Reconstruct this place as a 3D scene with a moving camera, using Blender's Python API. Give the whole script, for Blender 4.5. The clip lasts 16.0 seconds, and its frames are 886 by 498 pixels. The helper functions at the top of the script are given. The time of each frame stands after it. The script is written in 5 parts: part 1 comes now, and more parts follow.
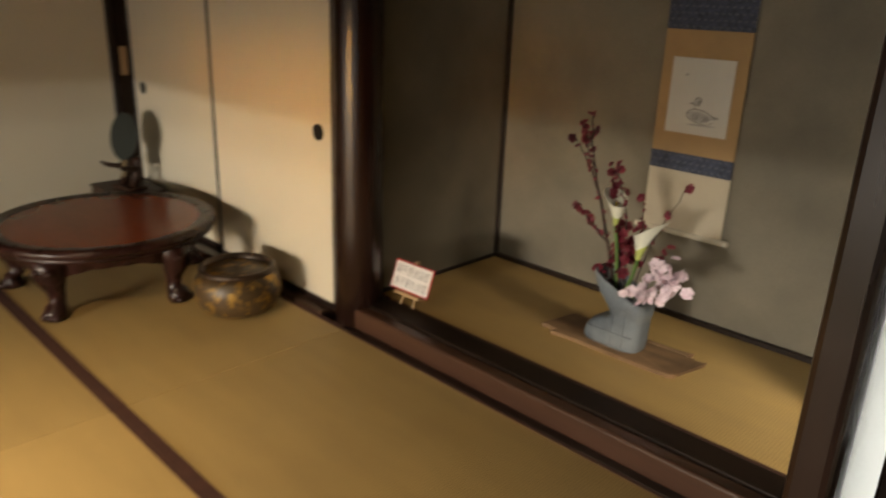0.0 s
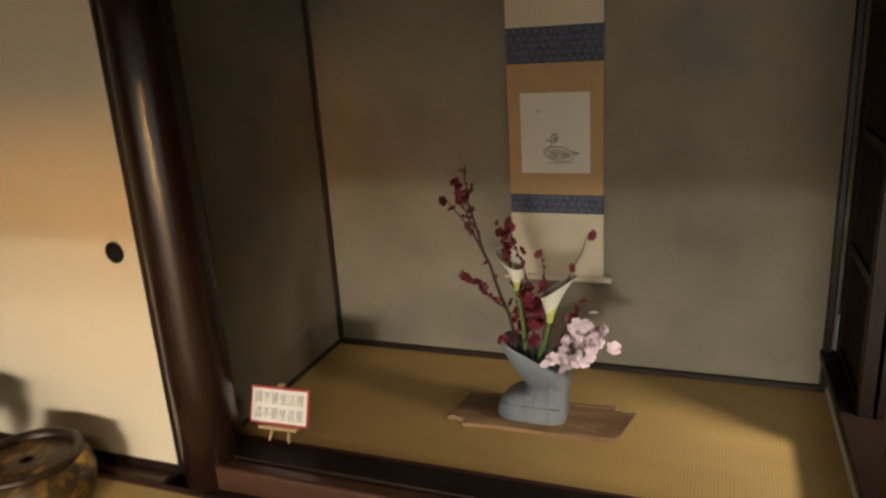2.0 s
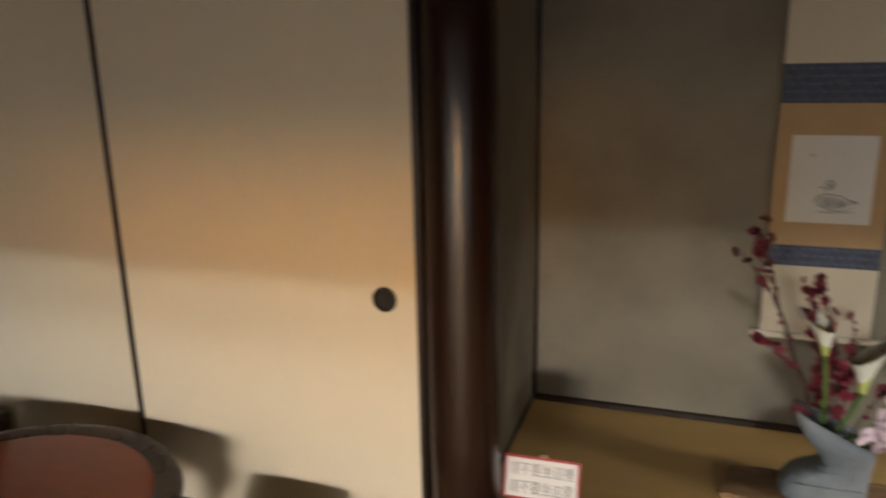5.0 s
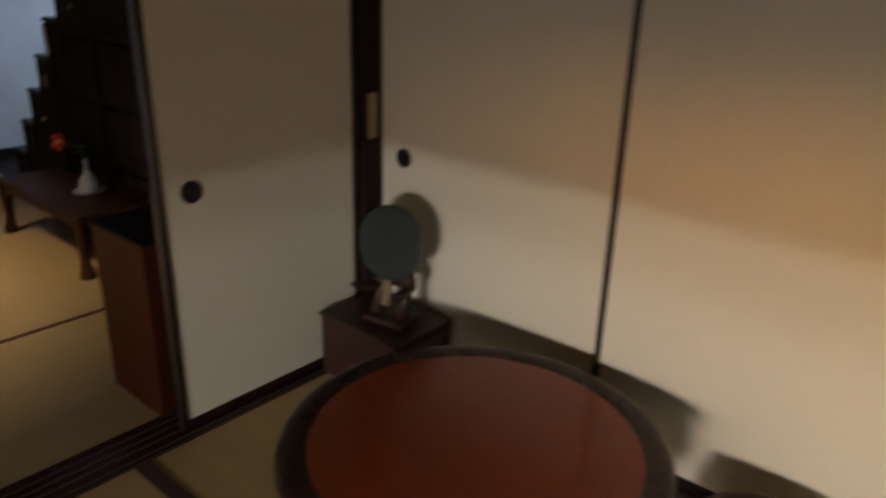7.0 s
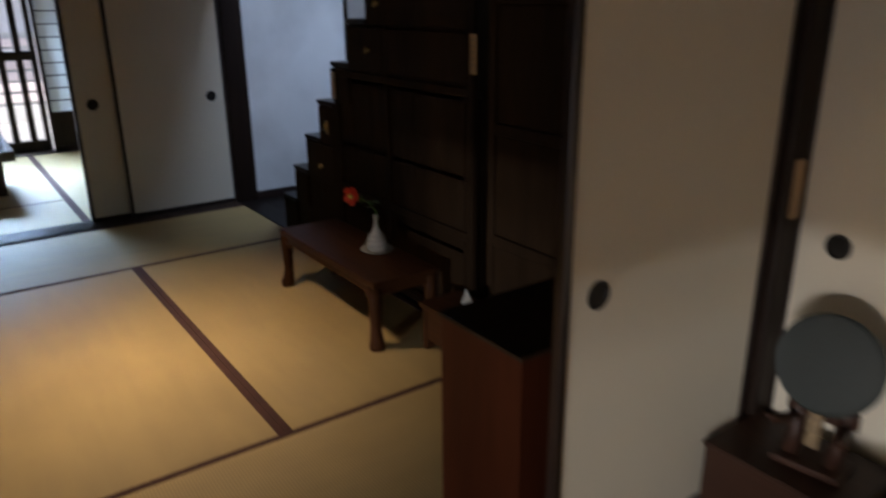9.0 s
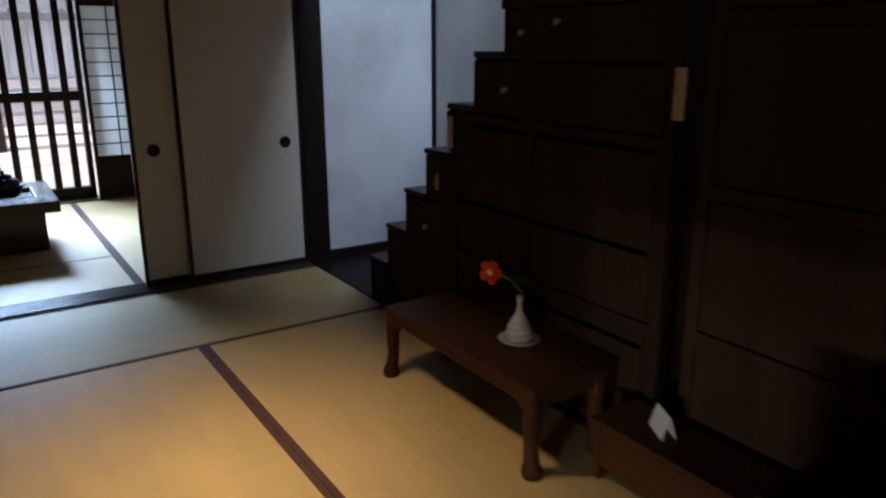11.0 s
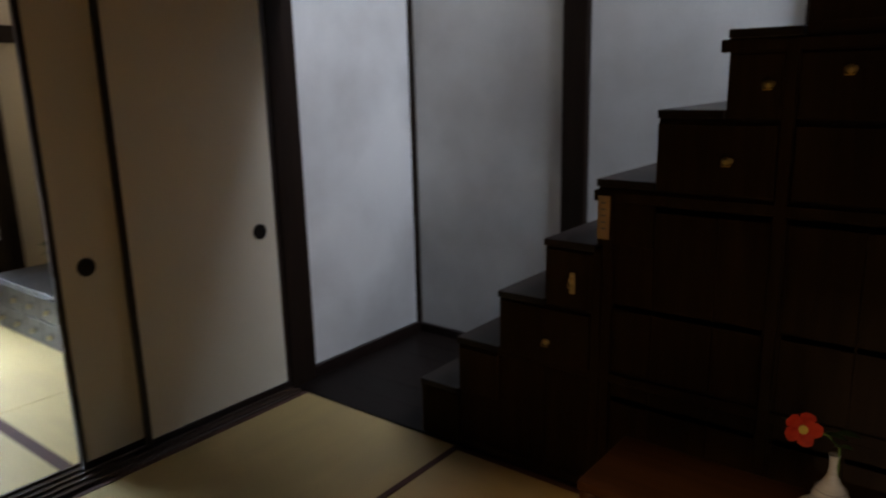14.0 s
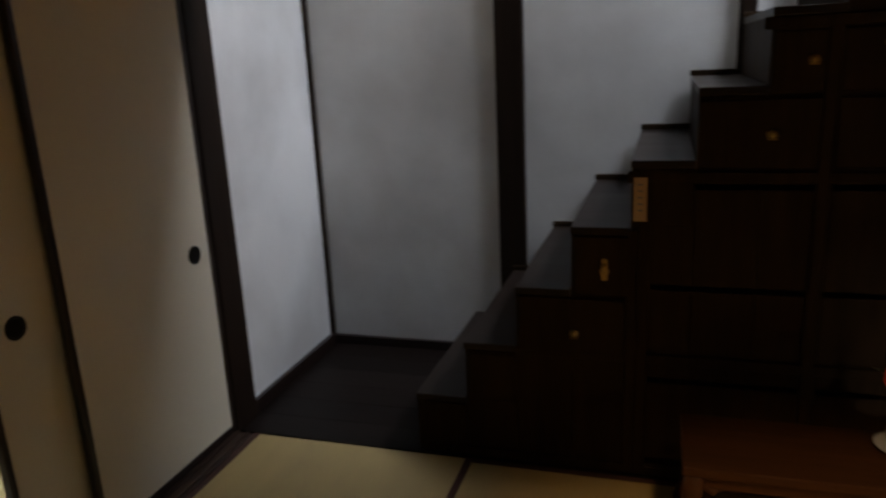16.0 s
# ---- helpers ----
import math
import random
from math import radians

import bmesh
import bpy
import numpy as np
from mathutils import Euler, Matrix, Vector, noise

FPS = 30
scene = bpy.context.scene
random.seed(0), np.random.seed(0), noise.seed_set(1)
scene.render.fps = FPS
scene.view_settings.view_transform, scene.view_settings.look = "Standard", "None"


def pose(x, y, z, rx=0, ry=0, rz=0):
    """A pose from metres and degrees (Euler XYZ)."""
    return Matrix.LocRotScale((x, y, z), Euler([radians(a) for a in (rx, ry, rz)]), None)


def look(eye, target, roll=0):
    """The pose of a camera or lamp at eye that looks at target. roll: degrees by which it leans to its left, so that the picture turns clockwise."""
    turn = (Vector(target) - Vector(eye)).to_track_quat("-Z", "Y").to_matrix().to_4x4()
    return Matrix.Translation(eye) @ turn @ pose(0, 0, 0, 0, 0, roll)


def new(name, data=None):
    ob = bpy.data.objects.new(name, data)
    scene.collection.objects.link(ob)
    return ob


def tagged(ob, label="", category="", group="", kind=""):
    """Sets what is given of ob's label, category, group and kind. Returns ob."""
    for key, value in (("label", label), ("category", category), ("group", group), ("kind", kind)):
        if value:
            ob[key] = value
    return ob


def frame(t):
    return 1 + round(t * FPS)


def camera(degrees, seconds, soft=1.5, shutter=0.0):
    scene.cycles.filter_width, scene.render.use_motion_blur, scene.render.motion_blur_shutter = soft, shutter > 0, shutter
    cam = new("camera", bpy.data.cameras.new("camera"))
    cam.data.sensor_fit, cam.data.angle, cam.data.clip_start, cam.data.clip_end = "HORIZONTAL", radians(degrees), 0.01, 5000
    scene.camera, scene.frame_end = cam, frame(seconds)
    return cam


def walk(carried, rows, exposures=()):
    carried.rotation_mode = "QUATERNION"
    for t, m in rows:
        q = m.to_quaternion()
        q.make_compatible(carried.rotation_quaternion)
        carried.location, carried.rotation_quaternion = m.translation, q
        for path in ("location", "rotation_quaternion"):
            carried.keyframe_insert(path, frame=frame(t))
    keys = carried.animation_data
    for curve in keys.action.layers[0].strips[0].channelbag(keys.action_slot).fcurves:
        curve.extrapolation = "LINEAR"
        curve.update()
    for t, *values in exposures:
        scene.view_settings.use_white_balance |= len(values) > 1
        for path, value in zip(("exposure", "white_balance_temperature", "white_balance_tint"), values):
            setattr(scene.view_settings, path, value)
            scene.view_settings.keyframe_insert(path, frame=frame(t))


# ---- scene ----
cam = camera(62.8, 16.0, soft=2.2, shutter=0.8)
PATH = [
    (0, (-0.39, 0.524, 1.291), (-1.704, 1.884, 0.64), 2.1),
    (0.5, (-0.575, 0.549, 1.304), (-1.711, 2.07, 0.672), 1.6),
    (1, (-0.701, 0.567, 1.322), (-1.678, 2.209, 0.731), -1.7),
    (1.5, (-0.89, 0.614, 1.313), (-1.744, 2.326, 0.73), -2.7),
    (2, (-1.095, 0.653, 1.351), (-1.793, 2.435, 0.77), -3.7),
    (2.5, (-1.215, 0.638, 1.363), (-1.767, 2.466, 0.768), -4.2),
    (3, (-1.401, 0.589, 1.378), (-1.803, 2.447, 0.758), -4.7),
    (3.2, (-1.458, 0.579, 1.377), (-1.8, 2.454, 0.772), -5.0),
    (5.5, (-2.21, 0.611, 1.363), (-2.967, 2.394, 0.865), -0.2),
    (6, (-2.365, 0.524, 1.418), (-3.256, 2.215, 0.829), -0.6),
    (6.5, (-2.547, 0.506, 1.4), (-3.628, 2.055, 0.74), -0.8),
    (7, (-2.751, 0.496, 1.39), (-3.954, 1.92, 0.665), 1.7),
    (7.5, (-2.944, 0.446, 1.371), (-4.23, 1.76, 0.583), 1.7),
    (8, (-3.15, 0.381, 1.377), (-4.515, 1.649, 0.648), 1.2),
    (8.5, (-3.349, 0.38, 1.373), (-4.8, 1.561, 0.665), 0.1),
    (9, (-3.597, 0.432, 1.38), (-5.14, 1.525, 0.727), -0.5),
    (9.2, (-3.685, 0.444, 1.382), (-5.257, 1.507, 0.751), -0.7),
    (11.5, (-4.766, 0.418, 1.299), (-6.385, 1.477, 0.792), -0.2),
    (12, (-5.107, 0.357, 1.303), (-6.745, 1.402, 0.83), -0.7),
    (12.5, (-5.331, 0.291, 1.343), (-6.897, 1.427, 0.836), -0.2),
    (13, (-5.597, 0.264, 1.366), (-7.065, 1.517, 0.838), -1.7),
    (13.5, (-5.793, 0.237, 1.391), (-7.217, 1.543, 0.873), -2.2),
    (14, (-6.05, 0.123, 1.4), (-7.257, 1.65, 0.938), -1.4),
    (14.5, (-6.268, 0.05, 1.401), (-7.326, 1.68, 0.929), -1.3),
    (15, (-6.537, 0.024, 1.415), (-7.557, 1.68, 0.949), -2.7),
    (15.5, (-6.746, -0.012, 1.391), (-7.612, 1.731, 0.93), -3.1),
    (16, (-6.962, -0.099, 1.415), (-7.543, 1.745, 0.903), -2.8),
]
EXPOSURES = [(0, 0.55, 7200, 13), (3, 0.64, 6900, 13), (5.5, 0.45, 6350, 15), (7.5, 0.08, 6350, 16), (9, 0.30, 6100, 18), (12, 0.33, 6550, 17), (14, 0.45, 7700, 20), (16, 0.55, 8200, 20)]
walk(cam, [(t, look(eye, target, roll)) for t, eye, target, roll in PATH], exposures=EXPOSURES)
# ---------------------------------------------------------------- light
world = bpy.data.worlds.new("sky")
scene.world = world
world.use_nodes = True
_wn = world.node_tree
_sky = _wn.nodes.new("ShaderNodeTexSky")
_sky.sky_type = "NISHITA"
_sky.sun_disc = False
_sky.sun_elevation, _sky.sun_rotation = radians(55), radians(112)
_wn.links.new(_sky.outputs[0], _wn.nodes["Background"].inputs[0])
_wn.nodes["Background"].inputs[1].default_value = 0.15


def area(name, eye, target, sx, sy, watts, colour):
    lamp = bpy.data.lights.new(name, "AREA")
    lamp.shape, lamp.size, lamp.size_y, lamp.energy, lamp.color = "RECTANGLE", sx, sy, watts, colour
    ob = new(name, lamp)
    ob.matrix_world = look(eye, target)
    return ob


sun_lamp = bpy.data.lights.new("sun", "SUN")
sun_lamp.energy, sun_lamp.angle, sun_lamp.color = 5.0, radians(0.6), (1.0, 0.95, 0.86)
new("sun", sun_lamp).matrix_world = look((22, -9, 34), (0, 0, 0))
# daylight through the low garden opening, the street lattice, the stairwell window and the veranda
# lamp heights and distance chosen to step the light edge on the doors
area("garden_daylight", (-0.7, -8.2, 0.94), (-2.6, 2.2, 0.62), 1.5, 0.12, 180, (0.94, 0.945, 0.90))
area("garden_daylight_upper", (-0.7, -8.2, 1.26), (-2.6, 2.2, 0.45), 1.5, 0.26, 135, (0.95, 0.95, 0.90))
# added orange fill, narrowed to tint the cupboard doors; no such source known
area("orange_door_fill", (-1.2, -5.5, 0.62), (-2.95, 2.27, 1.22), 0.9, 0.4, 2.3, (1.0, 0.48, 0.08)).data.spread = radians(20)
area("garden_skylight", (-2.2, -1.72, 0.48), (-2.4, 1.2, -0.3), 3.6, 0.66, 6.6, (1.0, 0.86, 0.62)).data.spread = radians(60)
area("street_daylight", (-11.95, 0.35, 1.75), (-10.4, 0.55, 0.0), 1.6, 0.7, 145, (0.50, 0.74, 1.0)).data.spread = radians(64)
area("stair_daylight", (-5.7, 2.62, 3.50), (-8.4, 3.05, 1.3), 0.8, 0.6, 30.0, (0.57, 0.745, 1.0)).data.spread = radians(120)
# small lamp added inside the closed veranda to throw the alcove mat's bright patch
area("veranda_patch_lamp", (0.0, 2.38, 1.30), (-1.0, 2.85, 0.05), 0.2, 0.2, 2.5, (1.0, 0.93, 0.78)).data.spread = radians(80)
# lamp added close behind the side paper so that it burns out white
area("side_paper_lamp", (-0.415, 2.292, 0.85), (-0.415, 2.25, 0.85), 0.60, 1.5, 6.5, (0.90, 0.95, 1.0))
# assumed overhead lamps of the two matted rooms, unseen; the second is moved to light the mats
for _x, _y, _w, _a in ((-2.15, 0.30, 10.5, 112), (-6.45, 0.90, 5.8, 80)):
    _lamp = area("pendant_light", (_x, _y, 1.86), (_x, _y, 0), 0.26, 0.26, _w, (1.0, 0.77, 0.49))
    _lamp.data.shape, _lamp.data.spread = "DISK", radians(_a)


# ---------------------------------------------------------------- materials
def material(name, colour, rough=0.6, metal=0.0, dark=0.75, scale=6.0, stretch=(1, 1, 1), fine=60.0, bump=0.15,
             spread=0.0, coat=0.0, spec=0.5, stain=0.0, stain_colour=(0.2, 0.15, 0.1), stain_scale=1.3, bump_distance=0.004):
    """A surface with slow and fine variation, stains, grain relief and a shade of its own for each object."""
    m = bpy.data.materials.new(name)
    m.use_nodes = True
    nt = m.node_tree
    n, l = nt.nodes, nt.links
    b = n["Principled BSDF"]
    b.inputs["Roughness"].default_value, b.inputs["Metallic"].default_value = rough, metal
    b.inputs["Coat Weight"].default_value, b.inputs["Specular IOR Level"].default_value = coat, spec
    co = n.new("ShaderNodeTexCoord")
    mp = n.new("ShaderNodeMapping")
    mp.inputs["Scale"].default_value = stretch
    l.new(co.outputs["Object"], mp.inputs["Vector"])
    slow = n.new("ShaderNodeTexNoise")
    slow.inputs["Scale"].default_value, slow.inputs["Detail"].default_value = scale, 5
    l.new(mp.outputs[0], slow.inputs["Vector"])
    small = n.new("ShaderNodeTexNoise")
    small.inputs["Scale"].default_value, small.inputs["Detail"].default_value = fine, 3
    l.new(mp.outputs[0], small.inputs["Vector"])
    add = n.new("ShaderNodeMath")
    add.operation = "MULTIPLY_ADD"
    l.new(small.outputs[0], add.inputs[0])
    add.inputs[1].default_value = 0.4
    l.new(slow.outputs[0], add.inputs[2])
    ramp = n.new("ShaderNodeValToRGB")
    ramp.color_ramp.elements[0].position, ramp.color_ramp.elements[1].position = 0.45, 0.95
    ramp.color_ramp.elements[0].color = (*[c * dark for c in colour], 1)
    ramp.color_ramp.elements[1].color = (*[min(1, c * (2 - dark) ** 0.6) for c in colour], 1)
    l.new(add.outputs[0], ramp.inputs[0])
    out = ramp.outputs[0]
    if stain:
        st = n.new("ShaderNodeTexNoise")
        st.inputs["Scale"].default_value, st.inputs["Detail"].default_value = stain_scale, 7
        l.new(co.outputs["Object"], st.inputs["Vector"])
        sr = n.new("ShaderNodeMapRange")
        sr.inputs["From Min"].default_value, sr.inputs["From Max"].default_value = 0.43, 0.67
        sr.inputs["To Max"].default_value = stain
        l.new(st.outputs[0], sr.inputs[0])
        mix = n.new("ShaderNodeMix")
        mix.data_type = "RGBA"
        l.new(sr.outputs[0], mix.inputs[0])
        l.new(out, mix.inputs[6])
        mix.inputs[7].default_value = (*stain_colour, 1)
        out = mix.outputs[2]
    if spread:
        info = n.new("ShaderNodeObjectInfo")
        mr = n.new("ShaderNodeMapRange")
        mr.inputs["To Min"].default_value, mr.inputs["To Max"].default_value = 1 - spread, 1 + spread
        l.new(info.outputs["Random"], mr.inputs[0])
        hsv = n.new("ShaderNodeHueSaturation")
        l.new(mr.outputs[0], hsv.inputs["Value"])
        l.new(out, hsv.inputs["Color"])
        out = hsv.outputs[0]
    l.new(out, b.inputs["Base Color"])
    rr = n.new("ShaderNodeMapRange")
    rr.inputs["To Min"].default_value, rr.inputs["To Max"].default_value = max(0.03, rough - 0.1), min(1, rough + 0.1)
    l.new(slow.outputs[0], rr.inputs[0])
    l.new(rr.outputs[0], b.inputs["Roughness"])
    bp = n.new("ShaderNodeBump")
    bp.inputs["Strength"].default_value, bp.inputs["Distance"].default_value = bump, bump_distance
    l.new(add.outputs[0], bp.inputs["Height"])
    l.new(bp.outputs[0], b.inputs["Normal"])
    return m


def rush(name, colour, along):
    """Woven rush matting: ribs across the mat's length, with worn and faded patches."""
    m = material(name, colour, rough=0.55, dark=0.9, scale=2.2, fine=130, stretch=(1, 5, 1) if along == "x" else (5, 1, 1),
                 spread=0.05, stain=0.22, stain_colour=(0.34, 0.24, 0.11), stain_scale=2.3, bump=0.2)
    nt = m.node_tree
    n, l = nt.nodes, nt.links
    co = n.new("ShaderNodeTexCoord")
    wave = n.new("ShaderNodeTexWave")
    wave.bands_direction = "X" if along == "x" else "Y"
    wave.inputs["Scale"].default_value, wave.inputs["Distortion"].default_value = 31.0, 0.6
    l.new(co.outputs["Object"], wave.inputs["Vector"])
    fine = n.new("ShaderNodeTexWave")
    fine.bands_direction = "Y" if along == "x" else "X"
    fine.inputs["Scale"].default_value, fine.inputs["Distortion"].default_value = 90.0, 1.5
    l.new(co.outputs["Object"], fine.inputs["Vector"])
    h = n.new("ShaderNodeMath")
    h.operation = "MULTIPLY_ADD"
    l.new(fine.outputs[1], h.inputs[0])
    h.inputs[1].default_value = 0.4
    l.new(wave.outputs[1], h.inputs[2])
    bp = n.new("ShaderNodeBump")
    bp.inputs["Strength"].default_value, bp.inputs["Distance"].default_value = 0.35, 0.001
    l.new(h.outputs[0], bp.inputs["Height"])
    l.new(bp.outputs[0], n["Principled BSDF"].inputs["Normal"])
    old = n["Principled BSDF"].inputs["Base Color"].links[0].from_socket
    mix = n.new("ShaderNodeMix")
    mix.data_type, mix.blend_type = "RGBA", "MULTIPLY"
    mix.inputs[0].default_value = 0.13
    l.new(old, mix.inputs[6])
    l.new(wave.outputs[1], mix.inputs[7])
    l.new(mix.outputs[2], n["Principled BSDF"].inputs["Base Color"])
    return m


def glowing(name, colour, strength):
    m = bpy.data.materials.new(name)
    m.use_nodes = True
    b = m.node_tree.nodes["Principled BSDF"]
    b.inputs["Base Color"].default_value = (*colour, 1)
    b.inputs["Emission Color"].default_value, b.inputs["Emission Strength"].default_value = (*colour, 1), strength
    return m


def shoji_paper(name):
    m = material(name, (0.80, 0.80, 0.76), rough=0.8, dark=0.93, scale=3, fine=90, bump=0.1)
    nt = m.node_tree
    b = nt.nodes["Principled BSDF"]
    tr = nt.nodes.new("ShaderNodeBsdfTranslucent")
    tr.inputs["Color"].default_value = (0.86, 0.87, 0.84, 1)
    mix = nt.nodes.new("ShaderNodeMixShader")
    mix.inputs[0].default_value = 0.55
    out = nt.nodes["Material Output"]
    nt.links.new(b.outputs[0], mix.inputs[1])
    nt.links.new(tr.outputs[0], mix.inputs[2])
    nt.links.new(mix.outputs[0], out.inputs["Surface"])
    return m


TATAMI_X = rush("rush_along_x", (0.56, 0.402, 0.165), "x")
TATAMI_Y = rush("rush_along_y", (0.56, 0.402, 0.165), "y")
TOKO_RUSH = rush("rush_alcove", (0.54, 0.36, 0.135), "x")
HERI = material("mat_edge_cloth", (0.082, 0.034, 0.025), rough=0.9, scale=14, fine=220, bump=0.3)
PAPER = material("fusuma_paper", (0.66, 0.60, 0.475), rough=0.75, dark=0.95, scale=2.2, fine=140, bump=0.06, stain=0.12,
                 stain_colour=(0.58, 0.48, 0.32), stain_scale=1.1)
LACQUER = material("dark_lacquer", (0.018, 0.010, 0.008), rough=0.32, dark=0.6, scale=5, stretch=(1, 1, 0.12), fine=50, bump=0.08)
POLISHED = material("polished_post", (0.023, 0.010, 0.007), spec=0.5, rough=0.27, dark=0.55, scale=4, stretch=(1, 1, 0.06), fine=36, bump=0.04)
DARKWOOD = material("dark_timber", (0.019, 0.011, 0.0075), spec=0.14, rough=0.45, dark=0.55, scale=5, stretch=(1, 1, 0.08), fine=40, bump=0.2)
KAMACHI = material("brown_sill", (0.075, 0.033, 0.019), rough=0.38, dark=0.6, scale=5, stretch=(0.06, 1, 1), fine=44, bump=0.15, coat=0.2)
RAILWOOD = material("grooved_sill", (0.050, 0.027, 0.018), rough=0.3, dark=0.6, scale=6, stretch=(1, 0.06, 1), fine=50, bump=0.2)
TOKOWALL = material("clay_plaster", (0.215, 0.190, 0.142), rough=0.95, dark=0.82, scale=2.0, fine=160, bump=0.35, stain=0.5,
                    stain_colour=(0.095, 0.088, 0.072), stain_scale=2.6)
WHITEWALL = material("white_plaster", (0.70, 0.70, 0.68), rough=0.9, dark=0.9, scale=1.6, fine=110, bump=0.25, stain=0.8,
                     stain_colour=(0.42, 0.41, 0.39), stain_scale=1.25)
CREAMWALL = material("cream_plaster", (0.55, 0.48, 0.36), rough=0.92, dark=0.88, scale=2, fine=120, bump=0.25)
# tone for walls out of view, kept dark so they bounce less light
DIMWALL = material("dim_unseen_wall", (0.20, 0.145, 0.095), rough=0.75, dark=0.7, scale=3, stretch=(1, 1, 0.1), fine=40, bump=0.2)
CEILING = material("ceiling_boards", (0.10, 0.065, 0.040), rough=0.7, dark=0.6, scale=4, stretch=(0.06, 1, 1), fine=40, bump=0.2)
BOARDS = material("dark_floor_boards", (0.013, 0.0085, 0.007), spec=0.09, rough=0.42, dark=0.55, scale=5, stretch=(0.08, 1, 1), fine=46, bump=0.15, spread=0.12)
CHEST = material("black_brown_chest", (0.030, 0.0178, 0.0098), spec=0.04, rough=0.55, dark=0.5, scale=5, stretch=(1, 1, 0.1), fine=44, bump=0.15)
TREAD = material("worn_tread", (0.022, 0.014, 0.011), spec=0.2, rough=0.4, dark=0.6, scale=7, stretch=(0.2, 1, 1), fine=44, bump=0.15)
IRON = material("dark_iron", (0.030, 0.028, 0.026), rough=0.45, metal=0.85, dark=0.6, scale=20, fine=120, bump=0.2)
BRASS = material("brass", (0.50, 0.36, 0.15), rough=0.32, metal=0.9, dark=0.7, scale=20, fine=120, bump=0.1)
PALEWOOD = material("pale_wood", (0.44, 0.29, 0.15), rough=0.6, dark=0.75, scale=6, stretch=(1, 1, 0.1), fine=50, bump=0.1)


# ---------------------------------------------------------------- building tools
def box(bm, x0, x1, y0, y1, z0, z1, bevel=0.0, segments=1, m=None):
    r = bmesh.ops.create_cube(bm, size=1.0)
    vs = r["verts"]
    for v in vs:
        v.co = Vector(((x0 + x1) / 2 + v.co.x * (x1 - x0), (y0 + y1) / 2 + v.co.y * (y1 - y0), (z0 + z1) / 2 + v.co.z * (z1 - z0)))
        if m is not None:
            v.co = m @ v.co
    if bevel:
        es = list({e for v in vs for e in v.link_edges})
        bmesh.ops.bevel(bm, geom=es, offset=bevel, segments=segments, affect="EDGES", profile=0.5)
    return bm


def lathe(bm, profile, n=32, m=None):
    """Turns a profile of (radius, height) round the z axis."""
    rings = []
    for r, z in profile:
        ring = []
        for i in range(n):
            a = 2 * math.pi * i / n
            co = Vector((r * math.cos(a), r * math.sin(a), z))
            ring.append(bm.verts.new(m @ co if m is not None else co))
        rings.append(ring)
    for a, b in zip(rings, rings[1:]):
        for i in range(n):
            bm.faces.new((a[i], a[(i + 1) % n], b[(i + 1) % n], b[i]))
    bm.faces.new(rings[-1])
    bm.faces.new(list(reversed(rings[0])))
    return bm


def tube(bm, pts, radii, n=8):
    """A round rod along points, with a radius at each."""
    rings = []
    for i, p in enumerate(pts):
        p = Vector(p)
        d = (Vector(pts[min(i + 1, len(pts) - 1)]) - Vector(pts[max(i - 1, 0)])).normalized()
        side = d.cross(Vector((0.31, 0.2, 0.93))).normalized()
        up = side.cross(d)
        r = radii[i] if isinstance(radii, (list, tuple)) else radii
        rings.append([bm.verts.new(p + r * (math.cos(2 * math.pi * k / n) * side + math.sin(2 * math.pi * k / n) * up)) for k in range(n)])
    for a, b in zip(rings, rings[1:]):
        for k in range(n):
            bm.faces.new((a[k], a[(k + 1) % n], b[(k + 1) % n], b[k]))
    bm.faces.new(rings[-1])
    bm.faces.new(list(reversed(rings[0])))
    return bm


def link(name, bm, mat, smooth=False):
    me = bpy.data.meshes.new(name)
    bmesh.ops.recalc_face_normals(bm, faces=bm.faces[:])
    bm.to_mesh(me)
    bm.free()
    me.materials.append(mat)
    if smooth:
        for p in me.polygons:
            p.use_smooth = True
    return new(name, me)


def part(name, bm, mat, parent, label="", smooth=False):
    ob = link(name, bm, mat, smooth)
    ob.parent = parent
    if label:
        tagged(ob, label)
    return ob


def setting(name, bm, mat, label, category="wall"):
    return tagged(link(name, bm, mat), label, category, kind="structure")


def thing(name, x, y, z, label, category, group="", rz=0.0, kind=""):
    ob = new(name)
    ob.empty_display_size = 0.05
    ob.matrix_world = pose(x, y, z, 0, 0, rz)
    return tagged(ob, label, category, group, kind)


def one(*a, **k):
    return box(bmesh.new(), *a, **k)


# ---------------------------------------------------------------- the large structure
TOP = 2.42        # ceilings
KAMOI = 1.76      # underside of the lintels over sliding doors
SOUTH = -1.70     # garden side of both matted rooms
EAST = 1.30
STREET_X = -11.45

bm = bmesh.new()
box(bm, STREET_X - 0.1, EAST + 0.2, SOUTH - 0.2, 4.2, -0.30, -0.055)
floor = setting("floor", bm, DARKWOOD, "dark boarded sub-floor under straw mats", "floor")

# alcove: raised mat, front sill, walls
bm = bmesh.new()
box(bm, -2.60, -0.70, 3.165, 3.30, -0.05, TOP)
setting("wall_alcove_back", bm, TOKOWALL, "greyish-brown clay plaster back wall of the alcove")
bm = bmesh.new()
box(bm, -2.72, -2.575, 2.40, 3.30, -0.05, TOP)
setting("wall_alcove_side", bm, TOKOWALL, "greyish-brown clay plaster side wall of the alcove")
alcove_floor = setting("alcove_floor", one(-2.575, -0.717, 2.388, 3.165, -0.04, 0.092), TOKO_RUSH, "raised golden rush mat floor of the alcove", "floor")
